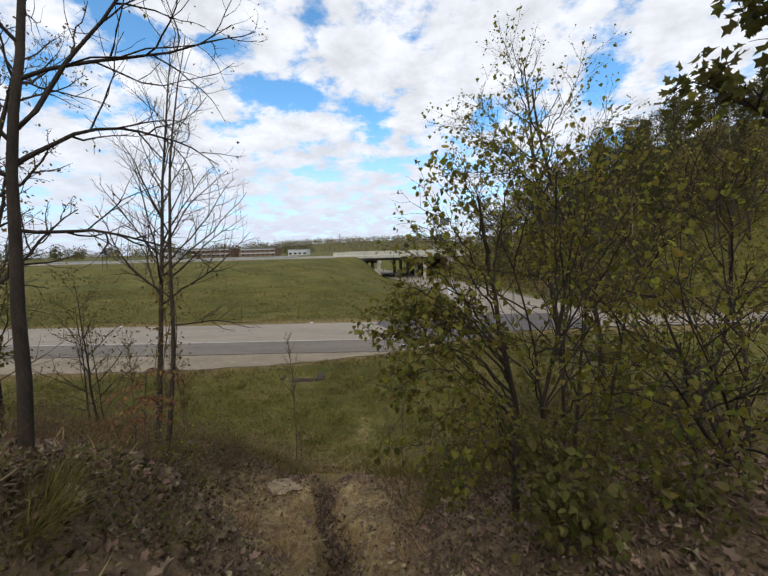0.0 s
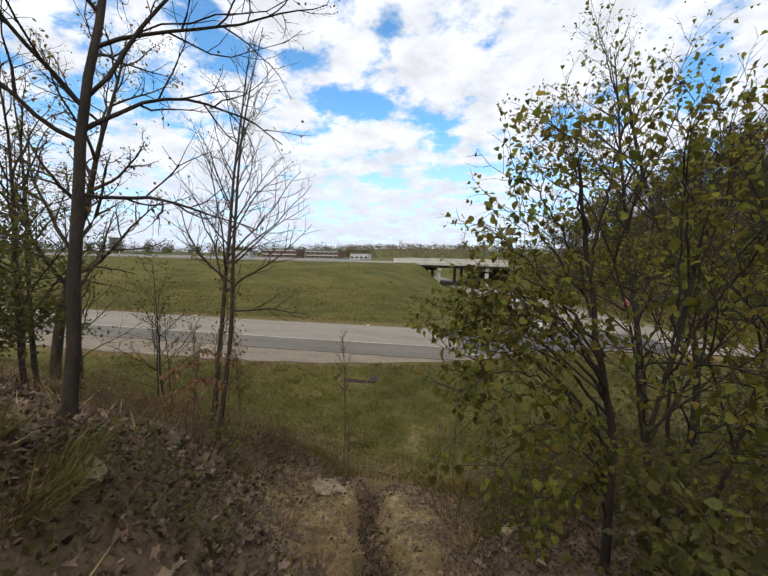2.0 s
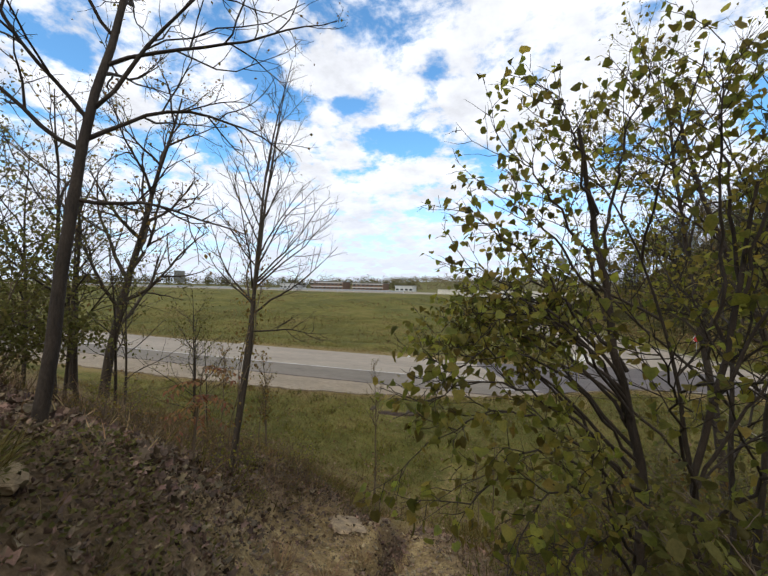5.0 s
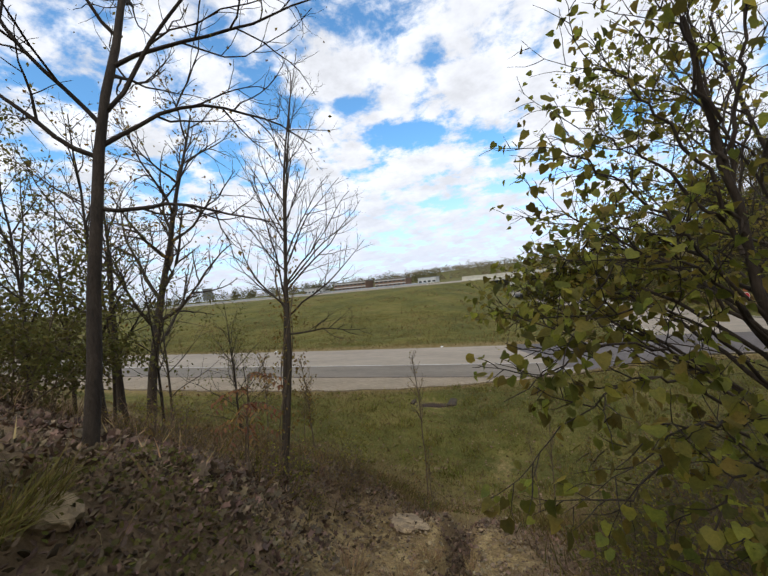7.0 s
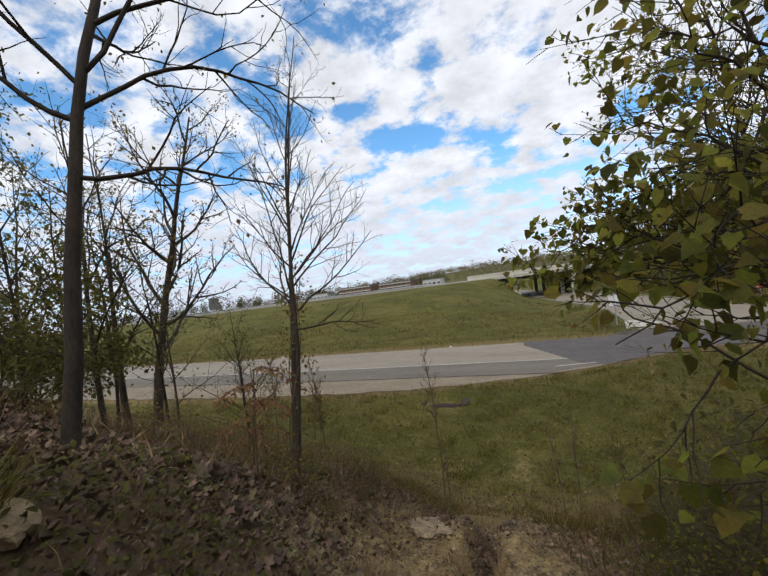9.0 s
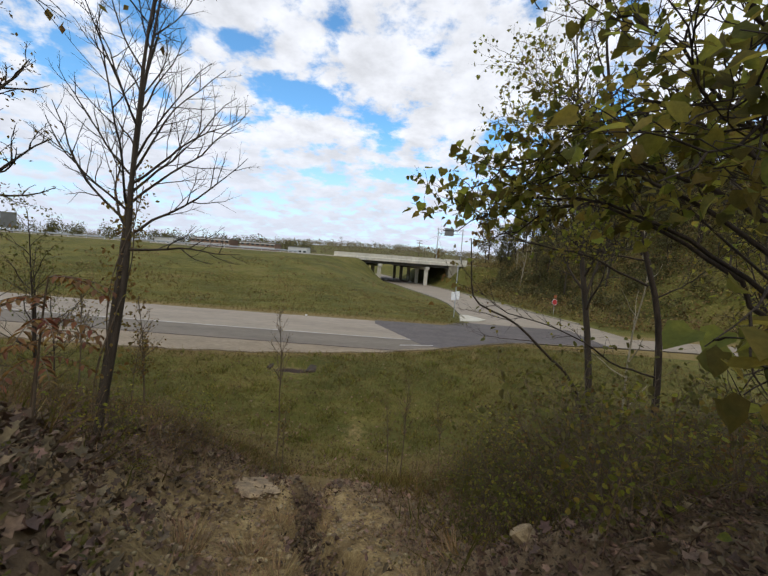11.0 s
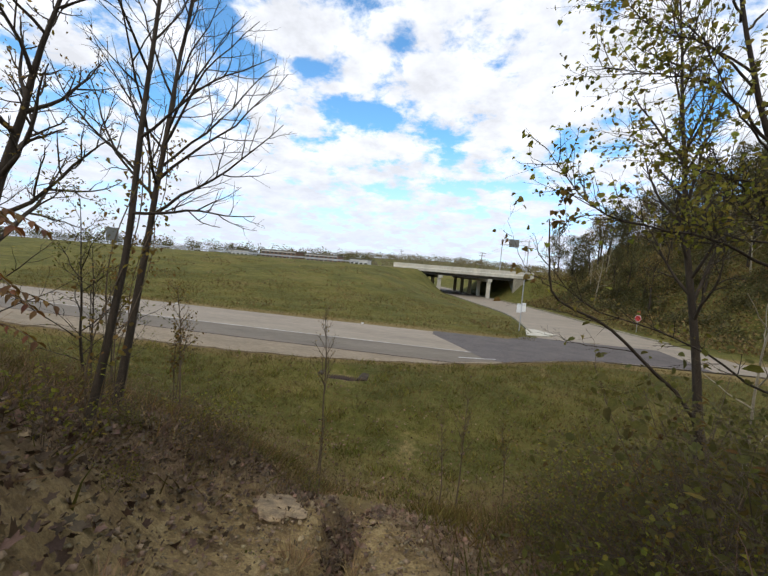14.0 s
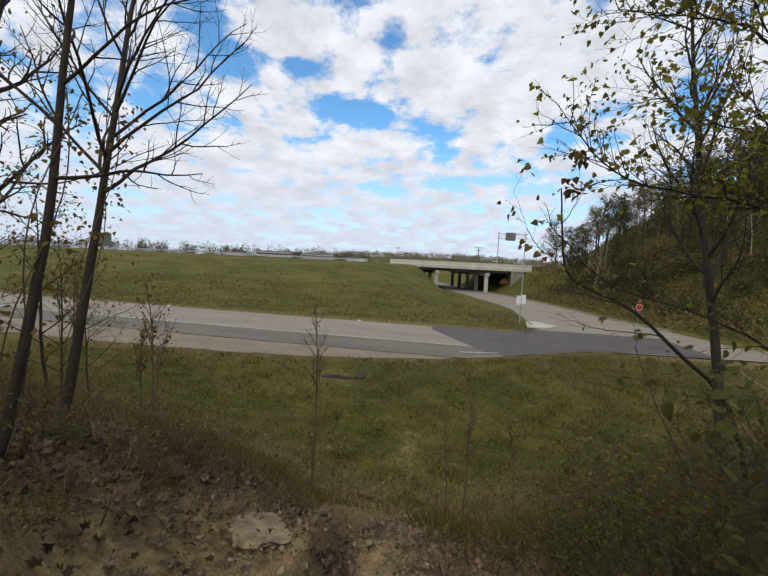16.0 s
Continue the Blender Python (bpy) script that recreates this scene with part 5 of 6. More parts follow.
protos = [low_bush("low bush with small yellow-green leaves on the slope", 81, LEAF_YG, 9, 1.25, 0.055, 0.8, on_ground(2.0, 7.9)),
          low_bush("low bush with dark green leaves on the slope", 82, LEAF_GREEN, 8, 1.1, 0.06, 0.8, on_ground(3.4, 7.1)),
          low_bush("half-bare brown bush on the slope", 83, LEAF_DULL, 10, 1.2, 0.05, 0.3, on_ground(3.3, 9.0))]
rng = random.Random(12)
spots = []
for k in range(38):
    for _ in range(30):
        y = rng.uniform(5.2, 15.5)
        x = rng.uniform(1.25 + max(0, y - 9.5) * 0.34, 7.2 + y * 0.15)
        x += max(0, 0.6 - 0.2 * max(0, y - 6))
        if all((x - a) ** 2 + (y - b) ** 2 > 0.45 for a, b in spots):
            break
    spots.append((x, y))
    s = rng.uniform(0.55, 1.25)
    c = copy_thing(protos[rng.choice((0, 0, 0, 1, 2, 2))], pose(*on_ground(x, y), 0, 0, rng.uniform(0, 360)))
    c.scale = (s, s, s * rng.uniform(0.7, 1.0))
for k in range(10):
    x, y = rng.uniform(1.5, 6.2), rng.uniform(5.6, 11.2)
    s = rng.uniform(0.6, 1.15) if x < 2.6 else rng.uniform(1.0, 1.9)
    c = copy_thing(protos[rng.choice((0, 0, 1, 2, 2))], pose(*on_ground(x, y), 0, 0, rng.uniform(0, 360)))
    c.scale = (s, s, s * rng.uniform(0.7, 1.0))
for k in range(26):
    y = rng.uniform(3.2, 12.5)
    x = -2.6 - 0.28 * max(0, y - 3) - abs(rng.gauss(0, 2.2))
    if (x + 3.06) ** 2 + (y - 2.74) ** 2 < 0.6:
        continue
    s = rng.uniform(0.35, 0.75)
    c = copy_thing(protos[2 if rng.random() < 0.75 else 0], pose(*on_ground(x, y), 0, 0, rng.uniform(0, 360)))
    c.scale = (s, s, s * 0.9)

# taller half-bare brush along the right of the slope
brush = [low_bush("tall tangled brush with olive leaves beside the slope", 84, LEAF_GREEN, 6, 2.2, 0.08, 0.5, on_ground(2.3, 6.6)),
         low_bush("tall twiggy brush with yellowing leaves beside the slope", 85, LEAF_DULL, 7, 2.0, 0.07, 0.4, on_ground(3.1, 6.2))]
for k in range(24):
    y = 5.4 + 5.8 * ((k * 0.618) % 1.0)
    x = 1.25 + 0.37 * (y - 6) + rng.uniform(0.2, 3.4)
    s = rng.uniform(0.7, 1.05)
    c = copy_thing(brush[k % 2], pose(*on_ground(x, y), 0, 0, rng.uniform(0, 360)))
    c.scale = (s, s, s * rng.uniform(0.8, 1.0))

for k in range(44):
    y = 5.8 + 8.4 * ((k * 0.618 + 0.3) % 1.0)
    x = 0.75 + 0.26 * (y - 5) + rng.random() ** 1.4 * (2.2 + 0.45 * y)
    s = rng.uniform(0.8, 1.5) * (0.65 if x < 1.4 + 0.26 * (y - 5) else 1.0)
    c = copy_thing(brush[rng.choice((0, 0, 1))], pose(*on_ground(x, y), 0, 0, rng.uniform(0, 360)))
    c.scale = (s, s, s * rng.uniform(0.85, 1.05))

# brown brush along the crest of the bank
for k in range(16):
    u = (k * 0.618) % 1.0
    x, y = -5.0 + 2.5 * u + rng.gauss(0, 0.3), 6.8 + 3.6 * u + rng.gauss(0, 0.35)
    s = rng.uniform(0.35, 0.62)
    c = copy_thing(protos[(2, 2, 1)[k % 3]], pose(*on_ground(x, y), 0, 0, rng.uniform(0, 360)))
    c.scale = (s, s, s * 0.9)

# nearer brush along the edge of the bare soil
for k in range(46):
    y = 3.9 + 6.0 * ((k * 0.618 + 0.1) % 1.0)
    x = 0.45 + 0.2 * abs(y - 5) + rng.random() ** 1.5 * 1.9
    s = rng.uniform(0.32, 0.58)
    c = copy_thing((brush + protos[:2])[k % 4], pose(*on_ground(x, y), 0, 0, rng.uniform(0, 360)))
    s *= 1.0 if k % 4 < 2 else 1.5
    c.scale = (s, s, s * rng.uniform(0.85, 1.05))

# thin saplings on the lower slope and in the grass
CFG_SAP = [dict(steps=12, wander=0.03, lift=0.03, taper=0.25, kids=17, angle=30, ratio=0.24, thin=0.45, **{"from": 0.5}),
           dict(steps=6, wander=0.12, lift=0.06, taper=0.3, kids=5, angle=35, ratio=0.5, leafy=True),
           dict(steps=4, wander=0.15, lift=0.03, taper=0.4, leafy=True)]
for k, (x, y, h, keep, seed) in enumerate([(-3.75, 13.3, 4.9, 0.16, 91), (-6.3, 10.6, 3.2, 0.5, 92), (0.2, 12.6, 3.2, 0.05, 93), (-0.2, 12.9, 2.6, 0.05, 94), (-2.9, 10.8, 1.9, 0.1, 95),
                                           (-8.0, 12.6, 3.0, 0.3, 96), (-7.0, 9.4, 2.6, 0.4, 97), (1.5, 13.4, 2.4, 0.2, 98), (-5.6, 9.5, 1.8, 0.4, 99)]):
    tree("sapling", "thin bare sapling with a twiggy top standing in the grass", "sapling", on_ground(x, y), (0.02, 0.03), h, 0.008 + 0.0045 * h, CFG_SAP, seed, TWIG, LEAF_DULL, "saplings in the grass",
         leaf_args=dict(per=1, size=0.055, shape=OVATE, keep=keep, spread=0.03))


def sumac(x, y, h, seed, group="sumac saplings"):
    """A thin stem with red feathered leaves, each of two rows of leaflets."""
    rng, rs = random.Random(seed), np.random.RandomState(seed)
    t = thing("sumac", "sumac sapling with drooping red feathered leaves", "sapling", group, at=on_ground(x, y))
    top = Vector((0.12 * h, 0.02, h))
    pts = [Vector((0.12 * z * z / h + 0.02 * math.sin(3 * z), 0, z)) for z in np.linspace(-0.1, h, 9)]
    link("stem", tubes_mesh("stem", [(pts, list(np.linspace(0.012, 0.006, 9)), 6)]), TWIG, t)
    at, dr, sz = [], [], []
    rods = []
    for k in range(9):
        a = k * 2.4 + rng.uniform(-0.3, 0.3)
        q = pts[-1 - (k % 3)]
        rib = [q + Vector((math.cos(a) * s * 0.42, math.sin(a) * s * 0.42, 0.10 * s - 0.22 * s * s)) for s in np.linspace(0, 1, 8)]
        rods.append((rib, [0.004] * 8, 3))
        for i in range(1, 8):
            d = (rib[i] - rib[i - 1]).normalized()
            side = d.cross(Vector((0, 0, 1))).normalized()
            for sgn in (-1, 1):
                at.append(rib[i][:])
                dr.append((d * 0.4 + side * sgn + Vector((0, 0, -0.55)))[:])
                sz.append(rng.uniform(0.07, 0.10))
    link("leaf_rib", tubes_mesh("leaf_rib", rods), TWIG, t)
    narrow = (OVATE[0] * np.array([0.55, 1, 1]), OVATE[1])
    link("leaves", leaf_cloud("leaves", narrow, np.array(at), np.array(dr), np.array(sz), rs, 0.2), LEAF_RED, t)
    return t


sumac(-3.45, 4.75, 1.25, 5)
sumac(-3.9, 5.2, 0.85, 6)

# ---- stones ----
def rock(name, label, x, y, sx, sy, sz, seed, sink=0.35, mat=SANDSTONE, group="", flat=0.42):
    bm = bmesh.new()
    bmesh.ops.create_icosphere(bm, subdivisions=3, radius=1)
    off = Vector((seed * 3.7, seed * 1.3, 0))
    for v in bm.verts:
        p = v.co.copy()
        k = 1 + 0.28 * noise.noise(p * 1.2 + off) + 0.12 * noise.noise(p * 3.1 + off)
        p = p * k / (abs(p.x) ** 4 + abs(p.y) ** 4 + abs(p.z) ** 4) ** 0.2
        if p.z > flat:
            p.z = flat + (p.z - flat) * 0.25
        lay = 0.03 * math.sin(p.z * 16 + 3 * noise.noise(p + off))
        v.co = Vector((p.x * (1 + lay) * sx, p.y * (1 + lay) * sy, p.z * sz))
    ob = part(name, bm, mat, None, smooth=False)
    e = 0.15
    tilt = Vector((-(ground_z(x + e, y) - ground_z(x - e, y)) / (2 * e), -(ground_z(x, y + e) - ground_z(x, y - e)) / (2 * e), 1)).to_track_quat("Z", "Y")
    ob.matrix_world = Matrix.Translation(on_ground(x, y, sz * (1 - 2 * sink) * 0.5)) @ tilt.to_matrix().to_4x4() @ pose(0, 0, 0, 0, 0, seed * 63)
    return tagged(ob, label, "stone", group)


rock("stone", "pale flat-topped sandstone block set in the bank", -2.02, 2.05, 0.11, 0.09, 0.06, 3, 0.1)
rock("stone", "large pale layered sandstone slab beside the gully", -2.75, 8.4, 0.50, 0.36, 0.12, 5, 0.45)
rock("stone", "rounded pale stone on the dirt path", -1.45, 7.15, 0.15, 0.12, 0.09, 7, 0.45)
rock("stone", "grey upright stone among dead leaves", 0.65, 4.6, 0.12, 0.09, 0.18, 9, 0.35)
rock("stone", "pale flat slab on the path beside leaf litter", 0.30, 2.5, 0.22, 0.12, 0.035, 12, 0.3, flat=0.25)
base_rocks = [rock("stone", "small pale sandstone piece on the dirt path", -0.2 + 0.5 * k, 3.3 + 0.7 * k, 0.05, 0.04, 0.025, 20 + k, 0.4, group="small stones on the path") for k in range(4)]
rng = random.Random(31)
for k in range(70):
    y = 0.8 + rng.random() ** 0.8 * 11
    x = float(path_x(y)) + rng.gauss(0.1, 0.75)
    s = rng.uniform(0.3, 1.3) * (1 if rng.random() < 0.9 else 1.8)
    c = copy_thing(base_rocks[k % 4], pose(*on_ground(x, y, 0.008), rng.uniform(-20, 20), rng.uniform(-20, 20), rng.uniform(0, 360)))
    c.scale = (s, s * rng.uniform(0.7, 1.1), s * rng.uniform(0.4, 0.75))


# ---- drain in the grass ----
DRAIN = material("drain_concrete", (0.065, 0.052, 0.042), 0.95, scale=3, spread=0.5, bump=0.5)

def drain(x, y):
    z = ground_z(x, y)
    d = thing("drain_inlet", "weathered concrete drain inlet with a dark iron grate in the grass", "drain", at=(x, y, z))
    part("rim", boxes((-1.15, 1.05, 0.42, 0.62, -0.3, 0.2), bevel=0.06), DRAIN, d)
    part("rim", boxes((-1.3, -1.05, -0.6, 0.5, -0.4, 0.22), bevel=0.05), DRAIN, d)
    part("rim", boxes((0.85, 1.35, -0.8, 0.3, -0.4, 0.26), bevel=0.06), DRAIN, d)
    # solid block; its dark colour stands in for shade inside the hollow
    pit = part("pit", boxes((-1.05, 0.9, -0.6, 0.42, -0.5, 0.0)), IRON, d, "solid dark block standing for the shaded pit")
    me = None
    for k in range(14):
        if me is None:
            b = part("bar", boxes((-0.02, 0.02, -0.55, 0.25, -0.02, 0.02)), IRON, pit)
            me = b.data
        else:
            b = link("bar", me, None, pit)
        b.location = (-0.88 + k * 0.125, 0, 0.03)
    return d


drain(-5.4, 21.9)
for x, y in ((-27.5, 37.1), (-8.0, 37.0)):
    lit = rock("litter_scrap", "scrap of white litter at the road edge", x, y, 0.16, 0.1, 0.07, 44, 0.2, SIGN_WHITE, "litter along the road")

# ---- carpets: dead leaves, grass, stalks ----
rs = np.random.RandomState(77)


def scatter(n, x0, x1, y0, y1, keep):
    x, y = rs.uniform(x0, x1, n), rs.uniform(y0, y1, n)
    k = rs.random(n) < keep(x, y)
    return x[k], y[k], height(x[k], y[k])


def carpet(name, label, category, shape, mat, n, area, keep, size, up, lift, flat):
    x, y, z = scatter(n, *area, keep)
    m = len(x)
    at = np.stack([x, y, z + lift * rs.random(m)], -1)
    d = rs.normal(0, 1, (m, 3)) * np.array([1, 1, 0.35]) + np.array([0, 0, up])
    me = leaf_cloud(name, shape, at, d, size * rs.uniform(0.5, 1.35, m), rs, flat)
    return tagged(link(name, me, mat), label, category, kind="stuff")


def on_path(x, y):
    return bare_soil(x, y)


def in_gully(x, y):
    return np.exp(-((x - gully_x(y)) / 0.2) ** 2) * ss(10, 8.5, y)


carpet("leaf_litter", "brown dead leaves lying thick on the banks", "leaf litter", DEAD, LEAF_DEAD, 56000, (-7.5, 5.5, 0.6, 11.5), lambda x, y: np.clip(1.0 - 0.9 * on_path(x, y) + 0.9 * in_gully(x, y), 0, 1) * ss(12.5, 8.0, y), 0.040, 0.3, 0.05, 0.7)
carpet("leaf_litter", "curled pale dead leaves on the slope", "leaf litter", LOBED, LEAF_DEAD, 9000, (-7, 6, 0.5, 10.5), lambda x, y: np.clip(1.0 - 0.9 * on_path(x, y), 0, 1), 0.075, 0.45, 0.06, 0.8)
carpet("leaf_litter", "curled dark leaves heaped on the bank above the gully", "leaf litter", LOBED, LEAF_DARK, 7000, (-6.5, -1.2, 3.0, 10), lambda x, y: np.clip(1.0 - on_path(x, y), 0, 1), 0.085, 0.5, 0.06, 0.9)
carpet("leaf_litter", "dark leaves packed in the washed-out gully", "leaf litter", DEAD, LEAF_DARK, 13000, (-2.6, 0.2, 1.8, 10), lambda x, y: in_gully(x, y), 0.085, 0.35, 0.06, 0.8)
carpet("leaf_litter", "dark leaves lying close on the bank under the tree", "leaf litter", DEAD, LEAF_DARK, 6000, (-3.6, -0.9, 1.0, 4.6), lambda x, y: np.clip(1 - on_path(x, y), 0, 1) * ss(4.8, 4.0, y), 0.042, 0.3, 0.04, 0.7)
# dark litter here, part of the shrub's shade put into its colour
carpet("leaf_litter", "dark leaf litter under the shrub, its shade put into the colour", "leaf litter", DEAD, LEAF_DARK, 12000, (-0.2, 3.4, 0.8, 5.6), lambda x, y: ss(-0.1, 0.5, x), 0.034, 0.3, 0.05, 0.7)
carpet("fallen_leaves", "fallen yellow leaves below the shrubs", "leaf litter", OVATE, LEAF_YG, 1500, (-0.4, 5, 2.5, 11), lambda x, y: ss(0.0, 1.2, x), 0.06, 0.2, 0.05, 0.5)


def field(x, y):
    hole = np.exp(-((x + 1.5) / 0.7) ** 2 - ((y - 16.7) / 1.3) ** 2) * 0.8 + 1.0 * np.exp(-((x + 5.4) / 1.5) ** 4 - ((y - 21.5) / 1.1) ** 4)
    return ss(10.5, 13.0, y + 0.15 * x) * (1 - hole) * ss(0.0, 0.5, near_edge(x) - y)


carpet("grass", "short green and yellowing grass of the field", "grass", BLADE, GRASS, 122000, (-28, 20, 9.5, 31), lambda x, y: field(x, y) * np.clip(1.5 - np.abs(x + 2) / 22, 0.25, 1), 0.20, 1.1, 0.0, 1.0)
carpet("dry_grass", "dry straw-coloured grass along slope and verge", "grass", BLADE, GRASS_DRY, 76000, (-28, 20, 8, 31), lambda x, y: (0.42 * field(x, y) + ss(8.5, 11, y) * ss(14.5, 12, y) * 0.3 + 0.8 * ss(-1.0, -0.2, y - near_edge(x)) * ss(0.1, -0.1, y - near_edge(x))) * np.clip(1 - on_path(x, y), 0, 1), 0.26, 1.0, 0.0, 1.0)
carpet("field_tufts", "taller clumps of green grass standing in the field", "grass", (BLADE[0] * np.array([1.8, 1, 1]), BLADE[1]), GRASS_LUSH, 60000, (-22, 14, 11, 29), lambda x, y: field(x, y) * (np.sin(1.9 * x + 1.3 * np.sin(1.1 * y)) * np.sin(2.3 * y + 1.7 * np.sin(0.8 * x)) > 0.45), 0.26, 1.3, 0.0, 1.0)
carpet("field_weeds", "small broad-leaved weeds dotted through the grass", "weeds", OVAL, LEAF_GREEN, 26000, (-18, 12, 10.5, 27), lambda x, y: field(x, y) * (np.sin(2.7 * x + 2.1 * np.sin(1.3 * y)) * np.sin(2.9 * y + 0.7 * x) > 0.25), 0.085, 0.8, 0.12, 0.8)
carpet("fallen_leaves", "brown leaves blown into the grass", "leaf litter", LOBED, LEAF_DEAD, 7000, (-14, 10, 10, 24), lambda x, y: field(x, y) * ss(26, 11, y), 0.085, 0.5, 0.14, 0.8)
carpet("bank_weeds", "pale seed heads and weeds on the highway bank", "weeds", SIMPLE, GRASS_DRY, 9000, (-50, 8, 38.0, 70), lambda x, y: (np.sin(0.5 * x + np.sin(0.4 * y)) * np.sin(0.6 * y + 0.2 * x) > 0.1) * (x < left_edge(np.clip(y, 30, 200)) - 1.5), 0.24, 1.0, 0.25, 0.9)
carpet("bank_grass", "rough grass tufts on the highway bank", "grass", BLADE, GRASS, 32000, (-60, 8, 37.0, 54), lambda x, y: 0.9 * (x < left_edge(np.clip(y, 30, 200)) - 0.6), 0.34, 1.2, 0.0, 1.0)
carpet("bank_dry_grass", "pale dry grass tufts on the highway bank", "grass", BLADE, GRASS_DRY, 16000, (-75, 8, 37.0, 72), lambda x, y: (0.35 + 0.6 * ss(40, 37.5, y)) * (x < left_edge(np.clip(y, 30, 200)) - 0.6), 0.36, 1.0, 0.0, 1.0)


def stalks(name, label, mat, n, area, keep, tall, seed):
    """Thin bent weed stems, each with a few side stems."""
    rng = random.Random(seed)
    rods = []
    for a, b, c in zip(*scatter(n, *area, keep)):
        h = tall * rng.uniform(0.3, 1.25)
        bx, by = rng.gauss(0, 0.45) * h, rng.gauss(0, 0.45) * h
        pts = [(a + bx * s * s, b + by * s * s, c - 0.03 + h * s * (1 - 0.25 * s)) for s in (0, 0.25, 0.5, 0.75, 1)]
        rods.append((pts, [0.0035, 0.003, 0.0026, 0.002, 0.0012], 3))
        for _ in range(2):
            s = rng.uniform(0.4, 0.9)
            q = Vector((a + bx * s * s, b + by * s * s, c + h * s * (1 - 0.25 * s)))
            e = q + Vector((rng.gauss(0, 0.22), rng.gauss(0, 0.22), rng.uniform(0.0, 0.2))) * h
            rods.append(([q, q.lerp(e, 0.5) + Vector((0, 0, 0.02)), e], [0.0022, 0.0018, 0.001], 3))
    return tagged(link(name, tubes_mesh(name, rods), mat), label, "dry stalks", kind="stuff")


stalks("dry_stalks", "dry brown weed stalks and briars on the bank", STALK, 1700, (-9, -1.6, 2.8, 13.5), lambda x, y: ss(2.0, 3.0, path_x(y) - x + 0.5 * np.clip(y - 6.5, 0, 3)) * ss(3.0, 5.0, y + 0.2 * (-x - 2)), 0.7, 1)
stalks("dry_stalks", "brown weed stalks and twigs under the shrubs", STALK, 1500, (0.4, 7, 3.5, 14.5), lambda x, y: ss(1.0, 2.0, x - path_x(y)), 0.8, 2)
carpet("slope_grass", "long mixed grass and weeds on the lower slope", "grass", BLADE, GRASS, 34000, (-9, 7, 4.5, 12.5), lambda x, y: (1 - 0.75 * np.exp(-((x + 3.4) / 1.3) ** 2 - ((y - 9.2) / 1.7) ** 2)) * ss(0.6, 1.7, np.abs(x - path_x(y))) * (0.2 + 0.8 * ss(7, 11, y)) * np.clip(1 - 1.2 * on_path(x, y), 0, 1), 0.30, 1.0, 0.0, 1.0)
carpet("slope_weeds", "dead brown grass and weeds on the bank", "grass", BLADE, GRASS_BROWN, 8000, (-10, 7, 1.6, 12.5), lambda x, y: np.where(x < path_x(y), ss(1.0, 1.9, path_x(y) - x + 0.5 * np.clip(y - 6.5, 0, 3)), ss(1.5, 2.4, x - path_x(y)) * ss(4.5, 6.5, y)) * (0.3 + 0.7 * ss(3.2, 6.0, y + 0.15 * np.sin(3 * x))) * np.clip(1 - 1.3 * on_path(x, y), 0, 1) * (0.35 + 0.65 * (np.sin(2.1 * x + np.sin(1.7 * y)) * np.sin(1.9 * y + 0.6 * x) > -0.2)), 0.26, 0.75, 0.0, 1.0)
carpet("path_grass", "straw-brown grass tufts hanging over the path edges", "grass", BLADE, GRASS_BROWN, 1800, (-4.2, 1.8, 0.4, 9), lambda x, y: np.exp(-((np.abs(x - path_x(y)) - 0.9) / 0.3) ** 2) * 0.9 * (np.sin(y * 2.2 + x) > 0.1), 0.2, 0.6, 0.0, 1.0)
carpet("green_weeds", "low green weeds at the edge of the path", "weeds", OVAL, LEAF_GREEN, 2200, (-2.4, 2.6, 0.6, 7), lambda x, y: np.exp(-((np.abs(x - path_x(y)) - 1.25) / 0.35) ** 2) * (np.sin(2.7 * y + 1.5 * x) > 0.35), 0.032, 0.5, 0.10, 0.6)


# ---- chips of stone and green tufts ----
def chips(n):
    """Small angular stones strewn over the bare soil."""
    T = np.array([(1, 0, 0), (-0.9, 0.1, 0), (0.1, 0.8, 0), (-0.1, -0.9, 0), (0.1, 0.1, 0.45), (0, 0, -0.4)])
    Fc = np.array([(0, 2, 4), (2, 1, 4), (1, 3, 4), (3, 0, 4), (2, 0, 5), (1, 2, 5), (3, 1, 5), (0, 3, 5)])
    x, y, z = scatter(n, -4.2, 2.4, 1.2, 11, lambda x, y: on_path(x, y) * (0.35 + 0.65 * (np.sin(3.1 * x + 1.3 * y) * np.sin(2.3 * y - x) > -0.1)) * (1 - 0.95 * in_gully(x, y)))
    m = len(x)
    a = rs.uniform(0, 6.283, m)
    s = 0.010 + 0.052 * rs.random(m) ** 4
    P = T[None] * rs.uniform(0.6, 1.3, (m, 6, 3)) * s[:, None, None]
    c, q = np.cos(a)[:, None], np.sin(a)[:, None]
    V = np.stack([P[..., 0] * c - P[..., 1] * q, P[..., 0] * q + P[..., 1] * c, P[..., 2]], -1) + np.stack([x, y, z + 0.012], -1)[:, None]
    F = (Fc[None] + (np.arange(m) * 6)[:, None, None]).reshape(-1, 3)
    return tagged(link("stone_chips", mesh_of("stone_chips", V.reshape(-1, 3), F.astype(np.int32)), CHIPS), "small pale stone chips strewn over the bare soil", "stones", kind="stuff")


CHIPS = material("chip_stone", (0.29, 0.23, 0.16), 0.9, scale=12, spread=0.4, bump=0.3, island=0.4)
chips(11000)


